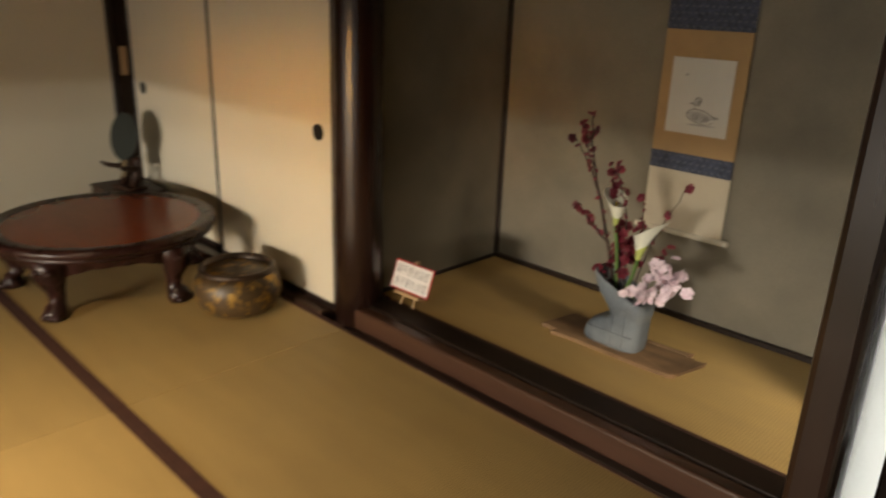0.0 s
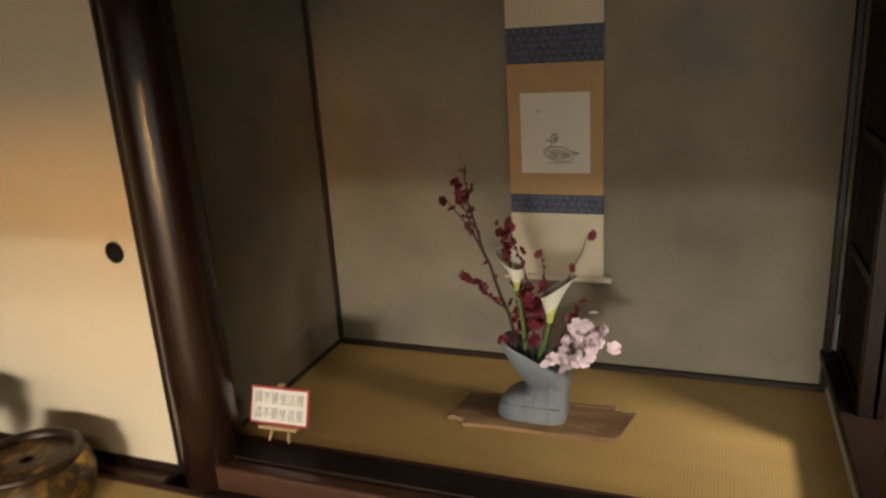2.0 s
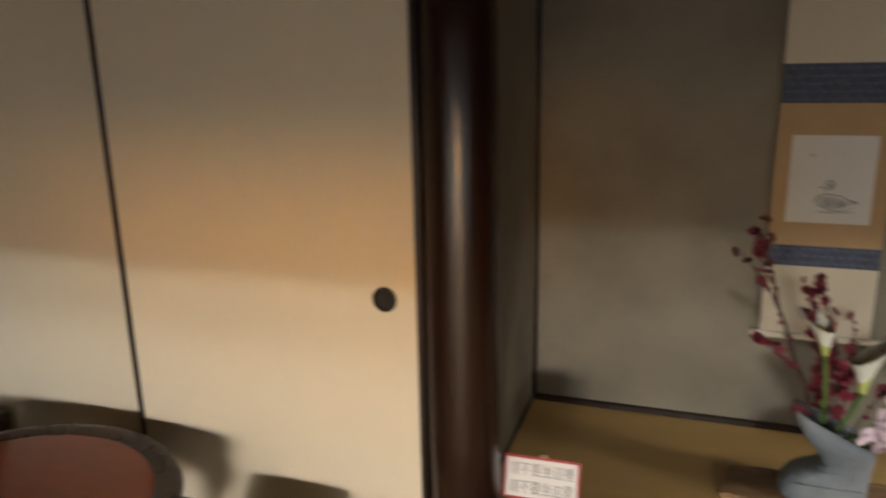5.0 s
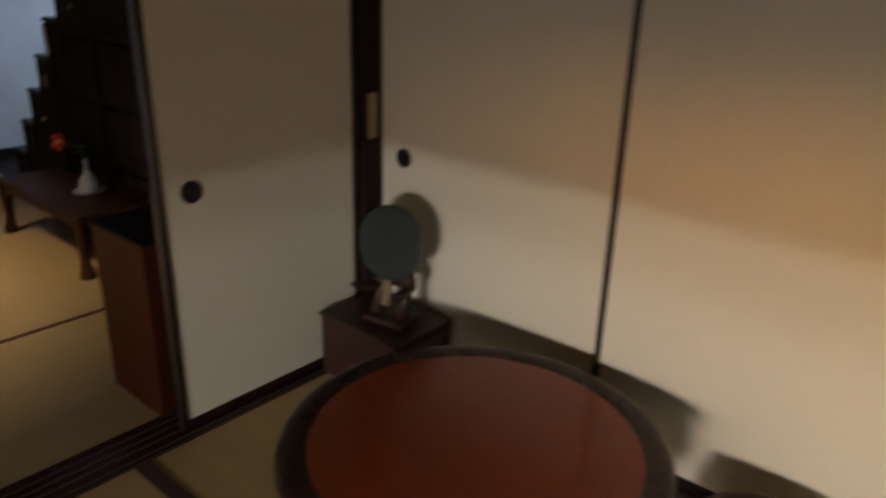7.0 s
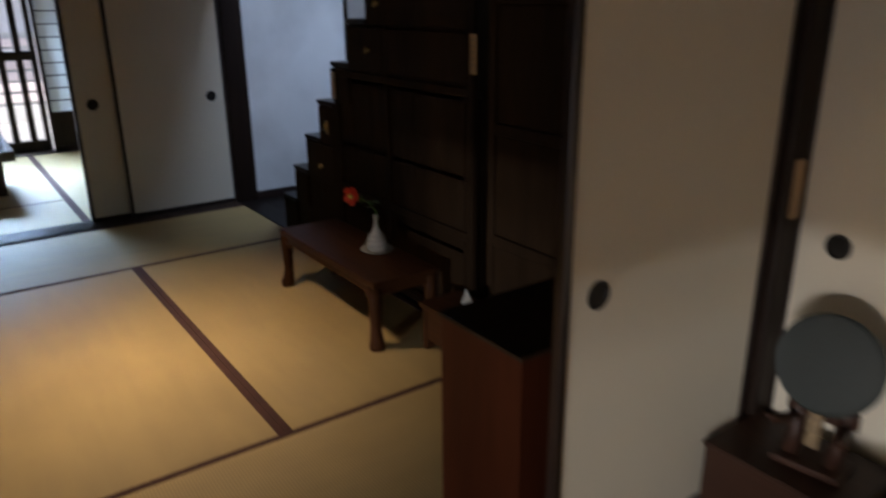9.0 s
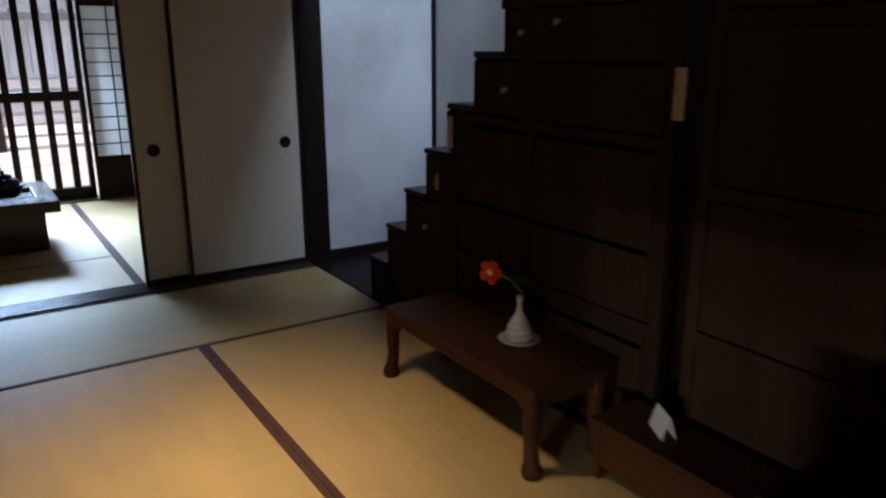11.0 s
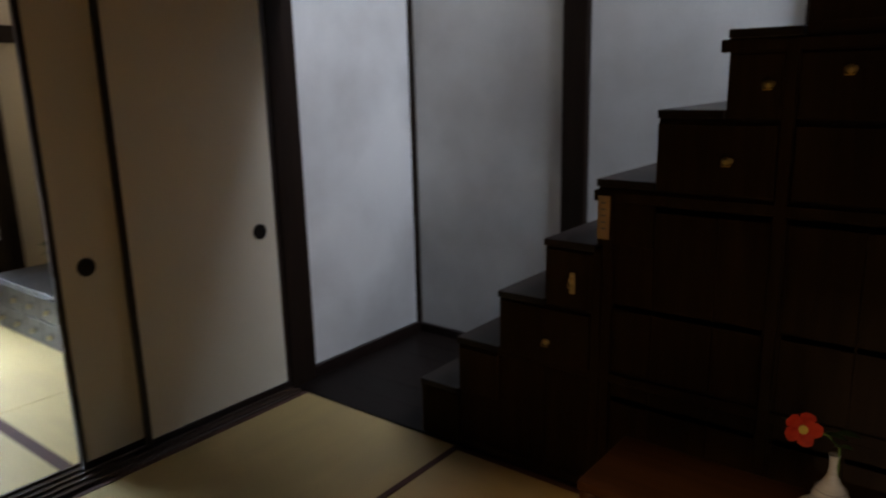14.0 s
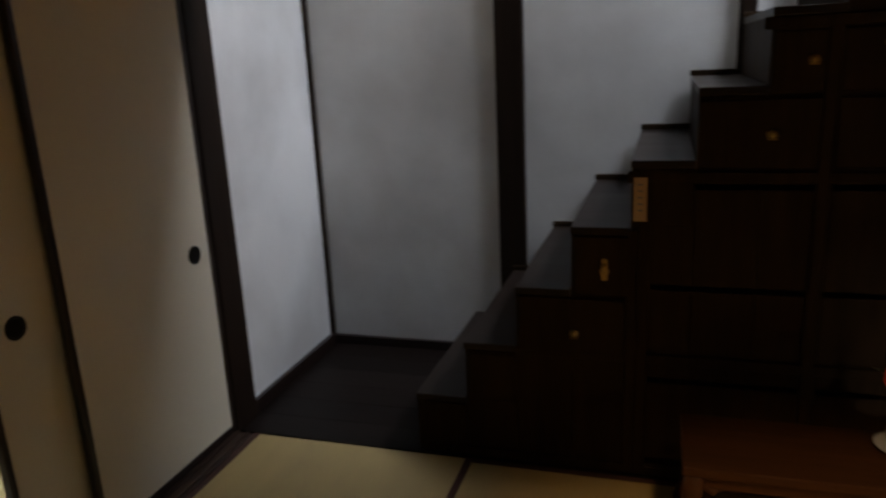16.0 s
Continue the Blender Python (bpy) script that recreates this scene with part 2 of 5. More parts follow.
trim = setting("alcove_trim", one(-2.585, -2.567, 2.38, 3.165, 0.092, 0.110, 0.003), LACQUER, "thin dark wooden trim round the alcove mat", "trim")
part("back_strip", one(-2.567, -0.72, 3.148, 3.1655, 0.090, 0.114, 0.003), LACQUER, trim)
part("mat_border", one(-2.567, -0.72, 2.389, 2.404, 0.0925, 0.0955), HERI, trim)
part("corner_bead", one(-2.580, -2.558, 3.148, 3.168, 0.112, TOP, 0.004), LACQUER, trim, "dark wooden bead in the corner of the walls")
part("corner_bead", one(-0.738, -0.714, 3.14, 3.168, 0.112, TOP, 0.004), LACQUER, trim)
sill = setting("alcove_sill", one(-2.56, -0.722, 2.282, 2.3875, 0.005, 0.098, 0.005, 2), DARKWOOD, "dark polished front sill of the alcove", "trim")
part("sill_face", one(-2.54, -0.722, 2.226, 2.2815, 0.000, 0.088, 0.010, 3), KAMACHI, sill, "reddish brown face board with scuffed edge")
part("floor_strip", one(-2.56, -0.722, 2.188, 2.2275, -0.05, 0.004, 0.003), LACQUER, sill)

# posts


def post(name, x0, x1, y0, y1, mat, label, z1=TOP, bevel=0.008):
    return setting(name, one(x0, x1, y0, y1, -0.05, z1, bevel, 2), mat, label, "post")


bm = bmesh.new()
lathe(bm, [(0.098, -0.05), (0.097, 0.4), (0.094, 1.4), (0.092, TOP)], 40, Matrix.Translation((-2.584, 2.300, 0)))
ob = setting("post_alcove", bm, POLISHED, "glossy red-brown rounded alcove post", "post")
for p in ob.data.polygons:
    p.use_smooth = len(p.vertices) == 4
post("post_alcove_side", -0.714, -0.640, 1.778, 1.852, POLISHED, "glossy dark square post beside the alcove", bevel=0.014)
corner = post("post_corner", -4.690, -4.560, 2.197, 2.33, DARKWOOD, "dark corner post between the sliding doors")
post("post_stair", -8.680, -8.565, 2.152, 2.305, DARKWOOD, "dark square post beside the stair landing")
post("post_landing", -8.615, -8.582, 3.095, 3.135, DARKWOOD, "thin dark corner post of the landing")
post("post_stair_wall", -7.690, -7.565, 3.085, 3.20, DARKWOOD, "dark upright timber in the white stair wall", z1=3.6)
post("post_stair_wall_upper", -6.705, -6.640, 3.085, 3.20, DARKWOOD, "dark upright timber higher up the stair wall", z1=3.6)

# north wall behind the cupboard doors and above the lintels
setting("wall_north_cupboard", one(-4.66, -2.72, 2.95, 3.05, -0.05, TOP), CREAMWALL, "plain back wall of the built-in cupboard")
setting("lintel_north", one(-4.575, -2.70, 2.215, 2.345, KAMOI, KAMOI + 0.11, 0.004), DARKWOOD, "dark lintel over the cupboard doors", "trim")
setting("wall_north_upper", one(-4.575, -2.70, 2.25, 2.33, KAMOI + 0.11, TOP), CREAMWALL, "plaster above the cupboard lintel")
setting("lintel_alcove", one(-2.53, -0.742, 2.235, 2.345, 1.98, 2.09, 0.004), DARKWOOD, "dark drop lintel of the alcove", "trim")
setting("wall_alcove_upper", one(-2.53, -0.742, 2.26, 2.33, 2.09, TOP), TOKOWALL, "plaster above the alcove lintel")
setting("sill_cupboard", one(-4.575, -2.715, 2.20, 2.36, -0.05, 0.018, 0.003), RAILWOOD, "dark grooved sill of the cupboard doors", "trim")

# partition between the two rooms
setting("lintel_partition", one(-4.665, -4.555, SOUTH, 2.20, KAMOI, KAMOI + 0.11, 0.004), DARKWOOD, "dark lintel between the rooms", "trim")
setting("wall_partition_upper", one(-4.645, -4.575, SOUTH, 2.20, KAMOI + 0.11, TOP), CREAMWALL, "plaster above the partition lintel")
rail = setting("sill_partition", one(-4.70, -4.545, SOUTH, 2.205, -0.05, 0.004, 0.002), RAILWOOD, "worn grooved sill between the rooms", "trim")
for x in (-4.685, -4.648, -4.612, -4.570):
    part("groove_rib", one(x - 0.006, x + 0.006, SOUTH, 2.205, 0.004, 0.009, 0.001), RAILWOOD, rail)
setting("wall_partition_south", one(-4.65, -4.57, SOUTH, -0.95, 0.0, KAMOI), CREAMWALL, "plain plaster at the garden end of the partition")

# partition to the street room
setting("lintel_street", one(-8.64, -8.53, SOUTH, 2.152, KAMOI, KAMOI + 0.11, 0.004), DARKWOOD, "dark lintel towards the street room", "trim")
setting("wall_street_upper", one(-8.62, -8.55, SOUTH, 2.152, KAMOI + 0.11, TOP), CREAMWALL, "plaster above the street room lintel")
rail = setting("sill_street", one(-8.70, -8.501, SOUTH, 2.152, -0.05, 0.006, 0.002), RAILWOOD, "grooved sill shining with daylight", "trim")
for x in (-8.685, -8.642, -8.602, -8.562, -8.520):
    part("groove_rib", one(x - 0.007, x + 0.007, SOUTH, 2.152, 0.006, 0.013, 0.001), RAILWOOD, rail)
setting("wall_street_south", one(-8.62, -8.55, SOUTH, -0.55, 0.0, KAMOI), CREAMWALL, "plain plaster at the garden end of the street partition")

# stair landing walls
setting("wall_landing_west", one(-8.70, -8.60, 2.305, 3.20, -0.05, 3.7), WHITEWALL, "white plaster landing wall in cool daylight")
setting("wall_stair", one(-8.60, -4.66, 3.12, 3.24, -0.05, 3.7), WHITEWALL, "white plaster stair wall with grey smudges")
setting("wall_stair_head", one(-4.76, -4.66, 2.36, 3.12, -0.05, 3.7), WHITEWALL, "plain wall at the head of the stair")
bm = bmesh.new()
box(bm, -8.6, -4.66, 2.17, 2.25, TOP, 3.7)
setting("wall_stair_front_upper", bm, WHITEWALL, "upper wall in front of the stairwell")
setting("ceiling_stairwell", one(-8.7, -4.6, 2.15, 3.25, 3.7, 3.8), CEILING, "dark boards over the stairwell", "ceiling")
# out of view, added to keep the stair lamp's spill out of the room
setting("lintel_stair_light_block", one(-8.545, -6.55, 2.17, 2.25, KAMOI, KAMOI + 0.11, 0.003), DARKWOOD, "unseen dark lintel added before the landing to block stair light", "trim")
setting("wall_stair_light_block", one(-8.545, -6.55, 2.18, 2.24, KAMOI + 0.11, TOP), CREAMWALL, "unseen plaster added above the landing lintel to block stair light")
setting("wall_cupboard_light_block", one(-6.549, -4.70, 2.19, 2.25, 2.15, TOP), CREAMWALL, "unseen plain plaster added above the cupboard to block stair light")
skirt = setting("baseboard_landing", one(-8.60, -8.578, 2.305, 3.12, -0.006, 0.056, 0.003), LACQUER, "dark baseboard round the landing", "baseboard")
part("back_board", one(-8.578, -7.81, 3.098, 3.1195, 0.0, 0.050, 0.003), LACQUER, skirt)
landing = setting("landing_floor", one(-8.599, -4.7, 2.165, 3.12, -0.05, -0.006), BOARDS, "dark polished landing boards", "floor")
for i in range(6):
    part("floor_board", one(-8.564, -7.6, 2.167 + i * 0.157, 2.167 + i * 0.157 + 0.156, -0.006, 0.004, 0.0006), BOARDS, landing)

# outer walls; the garden side is unseen, open below a low head set to cut the light
setting("wall_east", one(EAST, EAST + 0.12, SOUTH, 3.6, -0.05, TOP), DIMWALL, "plain unseen end wall of the alcove room, brown to cut bounced light")
# unseen stretch, added to stop garden light reaching the inner rooms
setting("wall_south_light_block", one(STREET_X, -4.40, SOUTH - 0.06, SOUTH, 0.10, 0.85), DIMWALL, "unseen wall added to keep garden light off the inner rooms")
setting("wall_south_upper", one(STREET_X, EAST, SOUTH - 0.06, SOUTH, 0.85, TOP), DIMWALL, "unseen upper part of the garden side that cuts the light")
setting("wall_south_foot", one(STREET_X, EAST, SOUTH - 0.06, SOUTH, -0.05, 0.10), DARKWOOD, "dark foot board of the garden side")
setting("ceiling", one(STREET_X, EAST, SOUTH, 2.25, TOP, TOP + 0.08), CEILING, "brown boarded ceiling", "ceiling")
setting("ceiling_alcove", one(-4.66, EAST, 2.25, 4.2, TOP, TOP + 0.08), CEILING, "boards over the alcove and veranda", "ceiling")
setting("wall_street_room_north", one(STREET_X, -8.69, 2.62, 2.72, -0.05, TOP), CREAMWALL, "cream wall at the side of the street room")

# street front: lattice, shoji and upper wall
setting("wall_street_front_upper", one(STREET_X - 0.10, STREET_X, SOUTH, 2.72, 1.80, TOP), CREAMWALL, "plaster above the street lattice")
setting("lintel_street_front", one(STREET_X - 0.10, STREET_X + 0.05, SOUTH, 2.62, 1.690, 1.80, 0.004), DARKWOOD, "dark lintel of the street front", "trim")
setting("sill_street_front", one(STREET_X - 0.16, STREET_X + 0.05, SOUTH, 2.62, -0.05, 0.012, 0.004), RAILWOOD, "wooden sill of the street front", "trim")
lattice = thing("window_lattice", STREET_X - 0.12, 0.0, 0.012, "dark wooden vertical lattice bars against bright daylight", "lattice", kind="structure")
for i in range(20):
    y = 1.256 - i * 0.149
    part("bar", one(-0.03, 0.03, y - 0.027, y + 0.027, 0.10, 1.678, 0.003), DARKWOOD, lattice)
part("middle_rail", one(-0.055, 0.035, SOUTH, 1.385, 0.855, 0.935, 0.003), DARKWOOD, lattice)
part("bottom_rail", one(-0.04, 0.04, SOUTH, 1.385, 0.0, 0.10, 0.003), DARKWOOD, lattice)
part("end_stile", one(-0.04, 0.04, 1.355, 1.398, 0.0, 1.678, 0.003), DARKWOOD, lattice)


def shoji(x, y0, y1, z0, z1, panel, columns, rows, label):
    """A paper screen in the plane x, with a boarded lower panel."""
    t = thing("shoji_screen", x, (y0 + y1) / 2, z0, label, "screen", kind="structure")
    w, h = (y1 - y0) / 2, z1 - z0
    part("paper", one(-0.0195, -0.018, -w + 0.02, w - 0.02, panel, h - 0.03), SHOJI, t, "translucent white paper")
    part("lower_panel", one(-0.012, 0.006, -w + 0.02, w - 0.02, 0.03, panel - 0.02), DARKWOOD, t, "dark boarded panel")
    for s in (-1, 1):
        part("stile", one(-0.018, 0.018, s * (w - 0.015) - 0.015, s * (w - 0.015) + 0.015, 0, h, 0.002), DARKWOOD, t)
    for a, b in ((0, 0.045), (panel - 0.025, panel + 0.01), (h - 0.045, h)):
        part("rail", one(-0.016, 0.016, -w + 0.03, w - 0.03, a, b, 0.002), DARKWOOD, t)
    for i in range(1, columns):
        y = -w + 2 * w * i / columns
        part("upright_bar", one(-0.015, 0.001, y - 0.005, y + 0.005, panel, h - 0.03), DARKWOOD, t)
    for i in range(1, rows):
        z = panel + (h - 0.04 - panel) * i / rows
        part("cross_bar", one(-0.014, 0.003, -w + 0.03, w - 0.03, z - 0.005, z + 0.005), DARKWOOD, t)
    return t


SHOJI = shoji_paper("shoji_paper")
shoji(STREET_X + 0.03, 1.400, 2.085, 0.012, 1.690, 0.365, 3, 11, "sliding paper screen with dark grid and boarded foot")

post("post_street", STREET_X - 0.08, STREET_X + 0.05, 2.087, 2.185, DARKWOOD, "dark post beside the paper screen", z1=1.689)
setting("wall_street_pier", one(STREET_X - 0.10, STREET_X, 2.186, 2.62, 0.012, 1.689), CREAMWALL, "cream wall beside the paper screen")

# veranda beyond the alcove's side opening
side = setting("wall_alcove_low", one(-0.738, -0.66, 2.30, 3.165, -0.05, 0.215), WHITEWALL, "low white strip under the alcove's side window")
part("window_sill", one(-0.765, -0.62, 2.30, 3.165, 0.215, 0.245, 0.004), DARKWOOD, side)
part("window_head", one(-0.76, -0.66, 2.30, 3.165, 1.72, 1.80, 0.004), DARKWOOD, side)
part("upper_panel", one(-0.74, -0.68, 2.30, 3.165, 1.80, TOP), DARKWOOD, side)
side.location.x = 0.02
win = thing("window_alcove", -0.68, 2.93, 0.245, "dark slatted wooden window beside the alcove", "window", kind="structure")
for i in range(9):
    part("slat", one(-0.008, 0.008, -0.175 + i * 0.041, -0.165 + i * 0.041, 0.03, 1.47), DARKWOOD, win)
for z in (0.0, 0.36, 0.72, 1.08, 1.44):
    part("cross_rail", one(-0.014, 0.010, -0.20, 0.20, z, z + 0.03), DARKWOOD, win)
for y in (-0.21, 0.19):
    part("stile", one(-0.02, 0.02, y, y + 0.035, 0.0, 1.475, 0.003), DARKWOOD, win)
part("backing_board", one(0.012, 0.020, -0.20, 0.20, 0.0, 1.47), DARKWOOD, win)
veranda = setting("veranda_floor", one(-0.66, EAST, 2.30, 4.1, -0.05, 0.0), BOARDS, "grey worn veranda boards", "floor")
for i in range(10):
    part("floor_board", one(-0.655 + i * 0.19, -0.655 + i * 0.19 + 0.186, 2.31, 4.1, 0.0, 0.02, 0.003), BOARDS, veranda)
setting("wall_veranda_end", one(-0.70, EAST, 4.1, 4.2, -0.05, TOP), DARKWOOD, "plain wall at the end of the veranda")
setting("lintel_veranda", one(-0.69, EAST, 2.19, 2.29, KAMOI, KAMOI + 0.1, 0.004), DARKWOOD, "dark lintel over the veranda screens", "trim")
# unseen wall, added to stop veranda lamp light leaking into the alcove room
setting("wall_veranda_light_block", one(-0.074, EAST, 2.215, 2.265, -0.05, KAMOI), CREAMWALL, "unseen plain wall added along the veranda to hold its light in")
setting("wall_veranda_upper", one(-0.69, EAST, 2.21, 2.27, KAMOI + 0.1, TOP), CREAMWALL, "plaster above the veranda screens")
part("outer_panel", one(-0.672, -0.656, 2.715, 3.165, 0.246, 1.719), DARKWOOD, side, "dark outer panel")
setting("wall_alcove_jamb", one(-0.719, -0.709, 1.853, 2.299, 0.0, TOP), DARKWOOD, "dark boarded jamb beside the alcove")


def openwork(x0, columns, y, z0, z1, first, rows, cell_w, cell_h, hole_w, hole_h, thick):
    """A thin board pierced with almond-shaped holes in staggered columns, facing -y."""
    bm = bmesh.new()
    for c in range(columns):
        xa, xb = x0 + c * cell_w, x0 + (c + 1) * cell_w
        low = first + (cell_h / 2 if c % 2 else 0.0)
        box(bm, xa, xb, y, y + thick, z0, low)
        box(bm, xa, xb, y, y + thick, low + rows * cell_h, z1)
        for r in range(rows):
            mx, mz = (xa + xb) / 2, low + (r + 0.5) * cell_h
            loops = []
            for depth in (y, y + thick):
                outer, hole = [], []
                for k in range(16):
                    a = 2 * math.pi * k / 16
                    ca, sa = math.cos(a), math.sin(a)
                    q = max(abs(ca), abs(sa))
                    outer.append(bm.verts.new((mx + ca / q * cell_w / 2, depth, mz + sa / q * cell_h / 2)))
                    hole.append(bm.verts.new((mx + hole_w / 2 * ca * (1 - 0.35 * sa * sa), depth, mz + hole_h / 2 * sa)))
                loops.append((outer, hole))
            (of, hf), (ob_, hb) = loops
            for k in range(16):
                n = (k + 1) % 16
                bm.faces.new((of[k], of[n], hf[n], hf[k]))
                bm.faces.new((ob_[n], ob_[k], hb[k], hb[n]))
                bm.faces.new((hf[k], hf[n], hb[n], hb[k]))
    return bm


side_screen = setting("openwork_screen", openwork(-0.629, 16, 2.226, 0.02, 1.757, 0.33, 6, 0.032, 0.122, 0.014, 0.070, 0.010), DARKWOOD, "dark openwork board pierced with almond-shaped holes before white paper", "screen")
part("edge_stile", one(-0.6365, -0.6295, 2.222, 2.240, 0.0, 1.757, 0.002), DARKWOOD, side_screen)
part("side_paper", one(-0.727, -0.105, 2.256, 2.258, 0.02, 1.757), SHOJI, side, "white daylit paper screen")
part("side_stile", one(-0.105, -0.075, 2.246, 2.268, 0.0, 1.757, 0.002), DARKWOOD, side)
part("outer_wall", one(-0.659, -0.655, 2.295, 4.1, 0.0, 0.213), WHITEWALL, side)


# ---------------------------------------------------------------- sliding doors
def pull(bm_m):
    bm = bmesh.new()
    lathe(bm, [(0.034, 0.0), (0.034, 0.0035), (0.028, 0.004), (0.026, 0.001), (0.001, 0.0006)], 24, bm_m)
    return bm


def fusuma(x, y, z, width, height, rz, pull_at, label, frame_w=0.020):
    """A papered sliding door; it stands along its own x, and faces its own -y."""
    t = thing("sliding_door", x, y, z, label, "door", rz=rz, kind="structure")
    w = width / 2
    part("paper_panel", one(-w + 0.012, w - 0.012, -0.009, 0.009, 0.012, height - 0.012), PAPER, t, "cream paper")
    for s in (-1, 1):
        part("side_frame", one(s * (w - frame_w / 2) - frame_w / 2, s * (w - frame_w / 2) + frame_w / 2, -0.014, 0.014, 0, height, 0.003), LACQUER, t)
    for a in (0, height - 0.03):
        part("cross_frame", one(-w + frame_w, w - frame_w, -0.013, 0.013, a, a + 0.03, 0.002), LACQUER, t)
    part("finger_pull", pull(pose(pull_at, -0.0092, 0.768 - z, 90, 0, 0)), IRON, t, "round dark metal finger pull", smooth=False)
    return t


H = KAMOI - 0.018
fusuma(-4.095, 2.290, 0.018, 0.955, H, 0, -0.352, "closed cream paper sliding cupboard door with dark edge")
fusuma(-3.152, 2.262, 0.018, 0.960, H, 0, 0.372, "closed cream paper sliding cupboard door beside the alcove post")
fusuma(-4.600, 1.816, 0.009, 0.76, KAMOI - 0.009, 90, -0.268, "half-open cream paper sliding door between the rooms", 0.026)
fusuma(-8.583, 1.790, 0.013, 0.72, KAMOI - 0.013, 90, 0.252, "cream paper sliding door near the stair post")
fusuma(-8.622, 1.560, 0.013, 0.74, KAMOI - 0.013, 90, -0.255, "cream paper sliding door slid half behind another")

# small wooden plaque on the corner post
plaque = thing("wooden_plaque", -4.558, 2.232, 0.906, "small pale wooden plaque fixed to the corner post", "plaque", rz=90)
part("board", one(-0.019, 0.019, -0.009, -0.001, -0.078, 0.078, 0.002), PALEWOOD, plaque)


# ---------------------------------------------------------------- the alcove
def painted(name, colour, **k):
    return material(name, colour, **k)


SILK = painted("brown_silk", (0.36, 0.225, 0.10), rough=0.6, dark=0.85, scale=8, fine=300, bump=0.15)
INDIGO = painted("indigo_brocade", (0.050, 0.062, 0.105), rough=0.7, dark=0.35, scale=60, fine=220, bump=0.2)
WASHI = painted("aged_paper", (0.58, 0.51, 0.385), rough=0.85, dark=0.9, scale=5, fine=160, bump=0.1, stain=0.3, stain_colour=(0.44, 0.36, 0.24), stain_scale=5)
DRAWING = painted("drawing_paper", (0.56, 0.545, 0.50), rough=0.85, dark=0.93, scale=5, fine=160, bump=0.08)
INK = painted("grey_ink", (0.20, 0.19, 0.18), rough=0.9, dark=0.7, scale=40, fine=160)

scroll = thing("hanging_scroll", -1.628, 3.152, 0.445, "hanging scroll with indigo and brown silk mounting on the alcove wall", "scroll")
for nm, z0, z1, mat, lab in (("lower_paper", 0.0, 0.247, WASHI, "plain aged paper foot"), ("lower_band", 0.247, 0.316, INDIGO, "narrow indigo brocade band"),
                             ("silk_field", 0.316, 0.772, SILK, "brown silk field"), ("upper_band", 0.772, 0.892, INDIGO, "indigo brocade band"),
                             ("upper_paper", 0.892, 1.42, WASHI, "plain aged paper head")):
    part(nm, one(-0.166, 0.166, -0.003, 0.003, z0, z1), mat, scroll, lab)
field = part("picture", one(-0.121, 0.121, -0.006, -0.003, 0.394, 0.673), DRAWING, scroll, "pale sheet with a faint grey drawing")
WASH = painted("pale_ink_wash", (0.40, 0.39, 0.375), rough=0.9, dark=0.6, scale=45, fine=120)


def dab(bm, x, z, rx, rz, y, turn=0.0):
    """A flat oval brush mark on the sheet."""
    ring = [bm.verts.new((x + rx * math.cos(a) * math.cos(turn) - rz * math.sin(a) * math.sin(turn), y, z + rx * math.cos(a) * math.sin(turn) + rz * math.sin(a) * math.cos(turn))) for a in np.linspace(0, 2 * math.pi, 21)[:-1]]
    bm.faces.new(ring)


for x, z, rx, rz, turn in ((0.006, 0.461, 0.047, 0.020, -0.12), (0.066, 0.463, 0.018, 0.007, 0.10), (-0.002, 0.516, 0.014, 0.015, 0.3), (-0.059, 0.611, 0.008, 0.005, 0.4), (0.020, 0.431, 0.060, 0.004, 0.02)):
    bm = bmesh.new()
    dab(bm, x, z, rx, rz, -0.0064, turn)
    part("ink_wash", bm, WASH, field)
bm = bmesh.new()
for line, r in (([(-0.041, 0.468), (-0.034, 0.481), (-0.009, 0.489), (0.029, 0.484), (0.058, 0.470), (0.080, 0.463)], 0.0018),
                ([(-0.041, 0.468), (-0.034, 0.453), (-0.002, 0.439), (0.041, 0.435), (0.066, 0.448)], 0.0010),
                ([(-0.012, 0.491), (-0.012, 0.503), (-0.017, 0.510), (-0.031, 0.508)], 0.0020),
                ([(-0.016, 0.518), (-0.008, 0.531), (0.006, 0.532), (0.012, 0.520), (0.006, 0.507)], 0.0019),
                ([(0.002, 0.500), (0.000, 0.512), (0.004, 0.522)], 0.0026)):
    tube(bm, [(x, -0.0066, z) for x, z in line], r, 4)
for k in range(7):
    x = -0.026 + k * 0.011
    tube(bm, [(x, -0.0066, 0.446 + 0.004 * (k % 2)), (x + 0.010, -0.0066, 0.457), (x + 0.017, -0.0066, 0.472 - 0.002 * k)], 0.0008, 4)
part("brush_stroke", bm, INK, field)
# woven motifs of the two brocade bands
MOTIF = painted("blue_grey_thread", (0.085, 0.102, 0.135), rough=0.7, dark=0.6, scale=70, fine=220)
for z0, rows in ((0.2470, 3), (0.7720, 5)):
    bm = bmesh.new()
    for r in range(rows):
        for k in range(13):
            dab(bm, -0.156 + k * 0.0255 + (0.0064 if r % 2 else -0.0064), z0 + 0.0115 + r * 0.0235, 0.0078, 0.0042, -0.0034, 0.35 if r % 2 else -0.35)
    part("woven_motif", bm, MOTIF, scroll)
for x in (-0.058, 0.058):
    part("hanging_strip", one(x - 0.009, x + 0.009, -0.0065, -0.003, 0.895, 1.41), WASHI, scroll)
bm = bmesh.new()
tube(bm, [(-0.195, -0.004, 0.004), (0.195, -0.004, 0.004)], 0.0115, 14)
part("roller", bm, painted("ivory", (0.62, 0.56, 0.44), rough=0.4, dark=0.9), scroll, "ivory-tipped roller")
bm = bmesh.new()
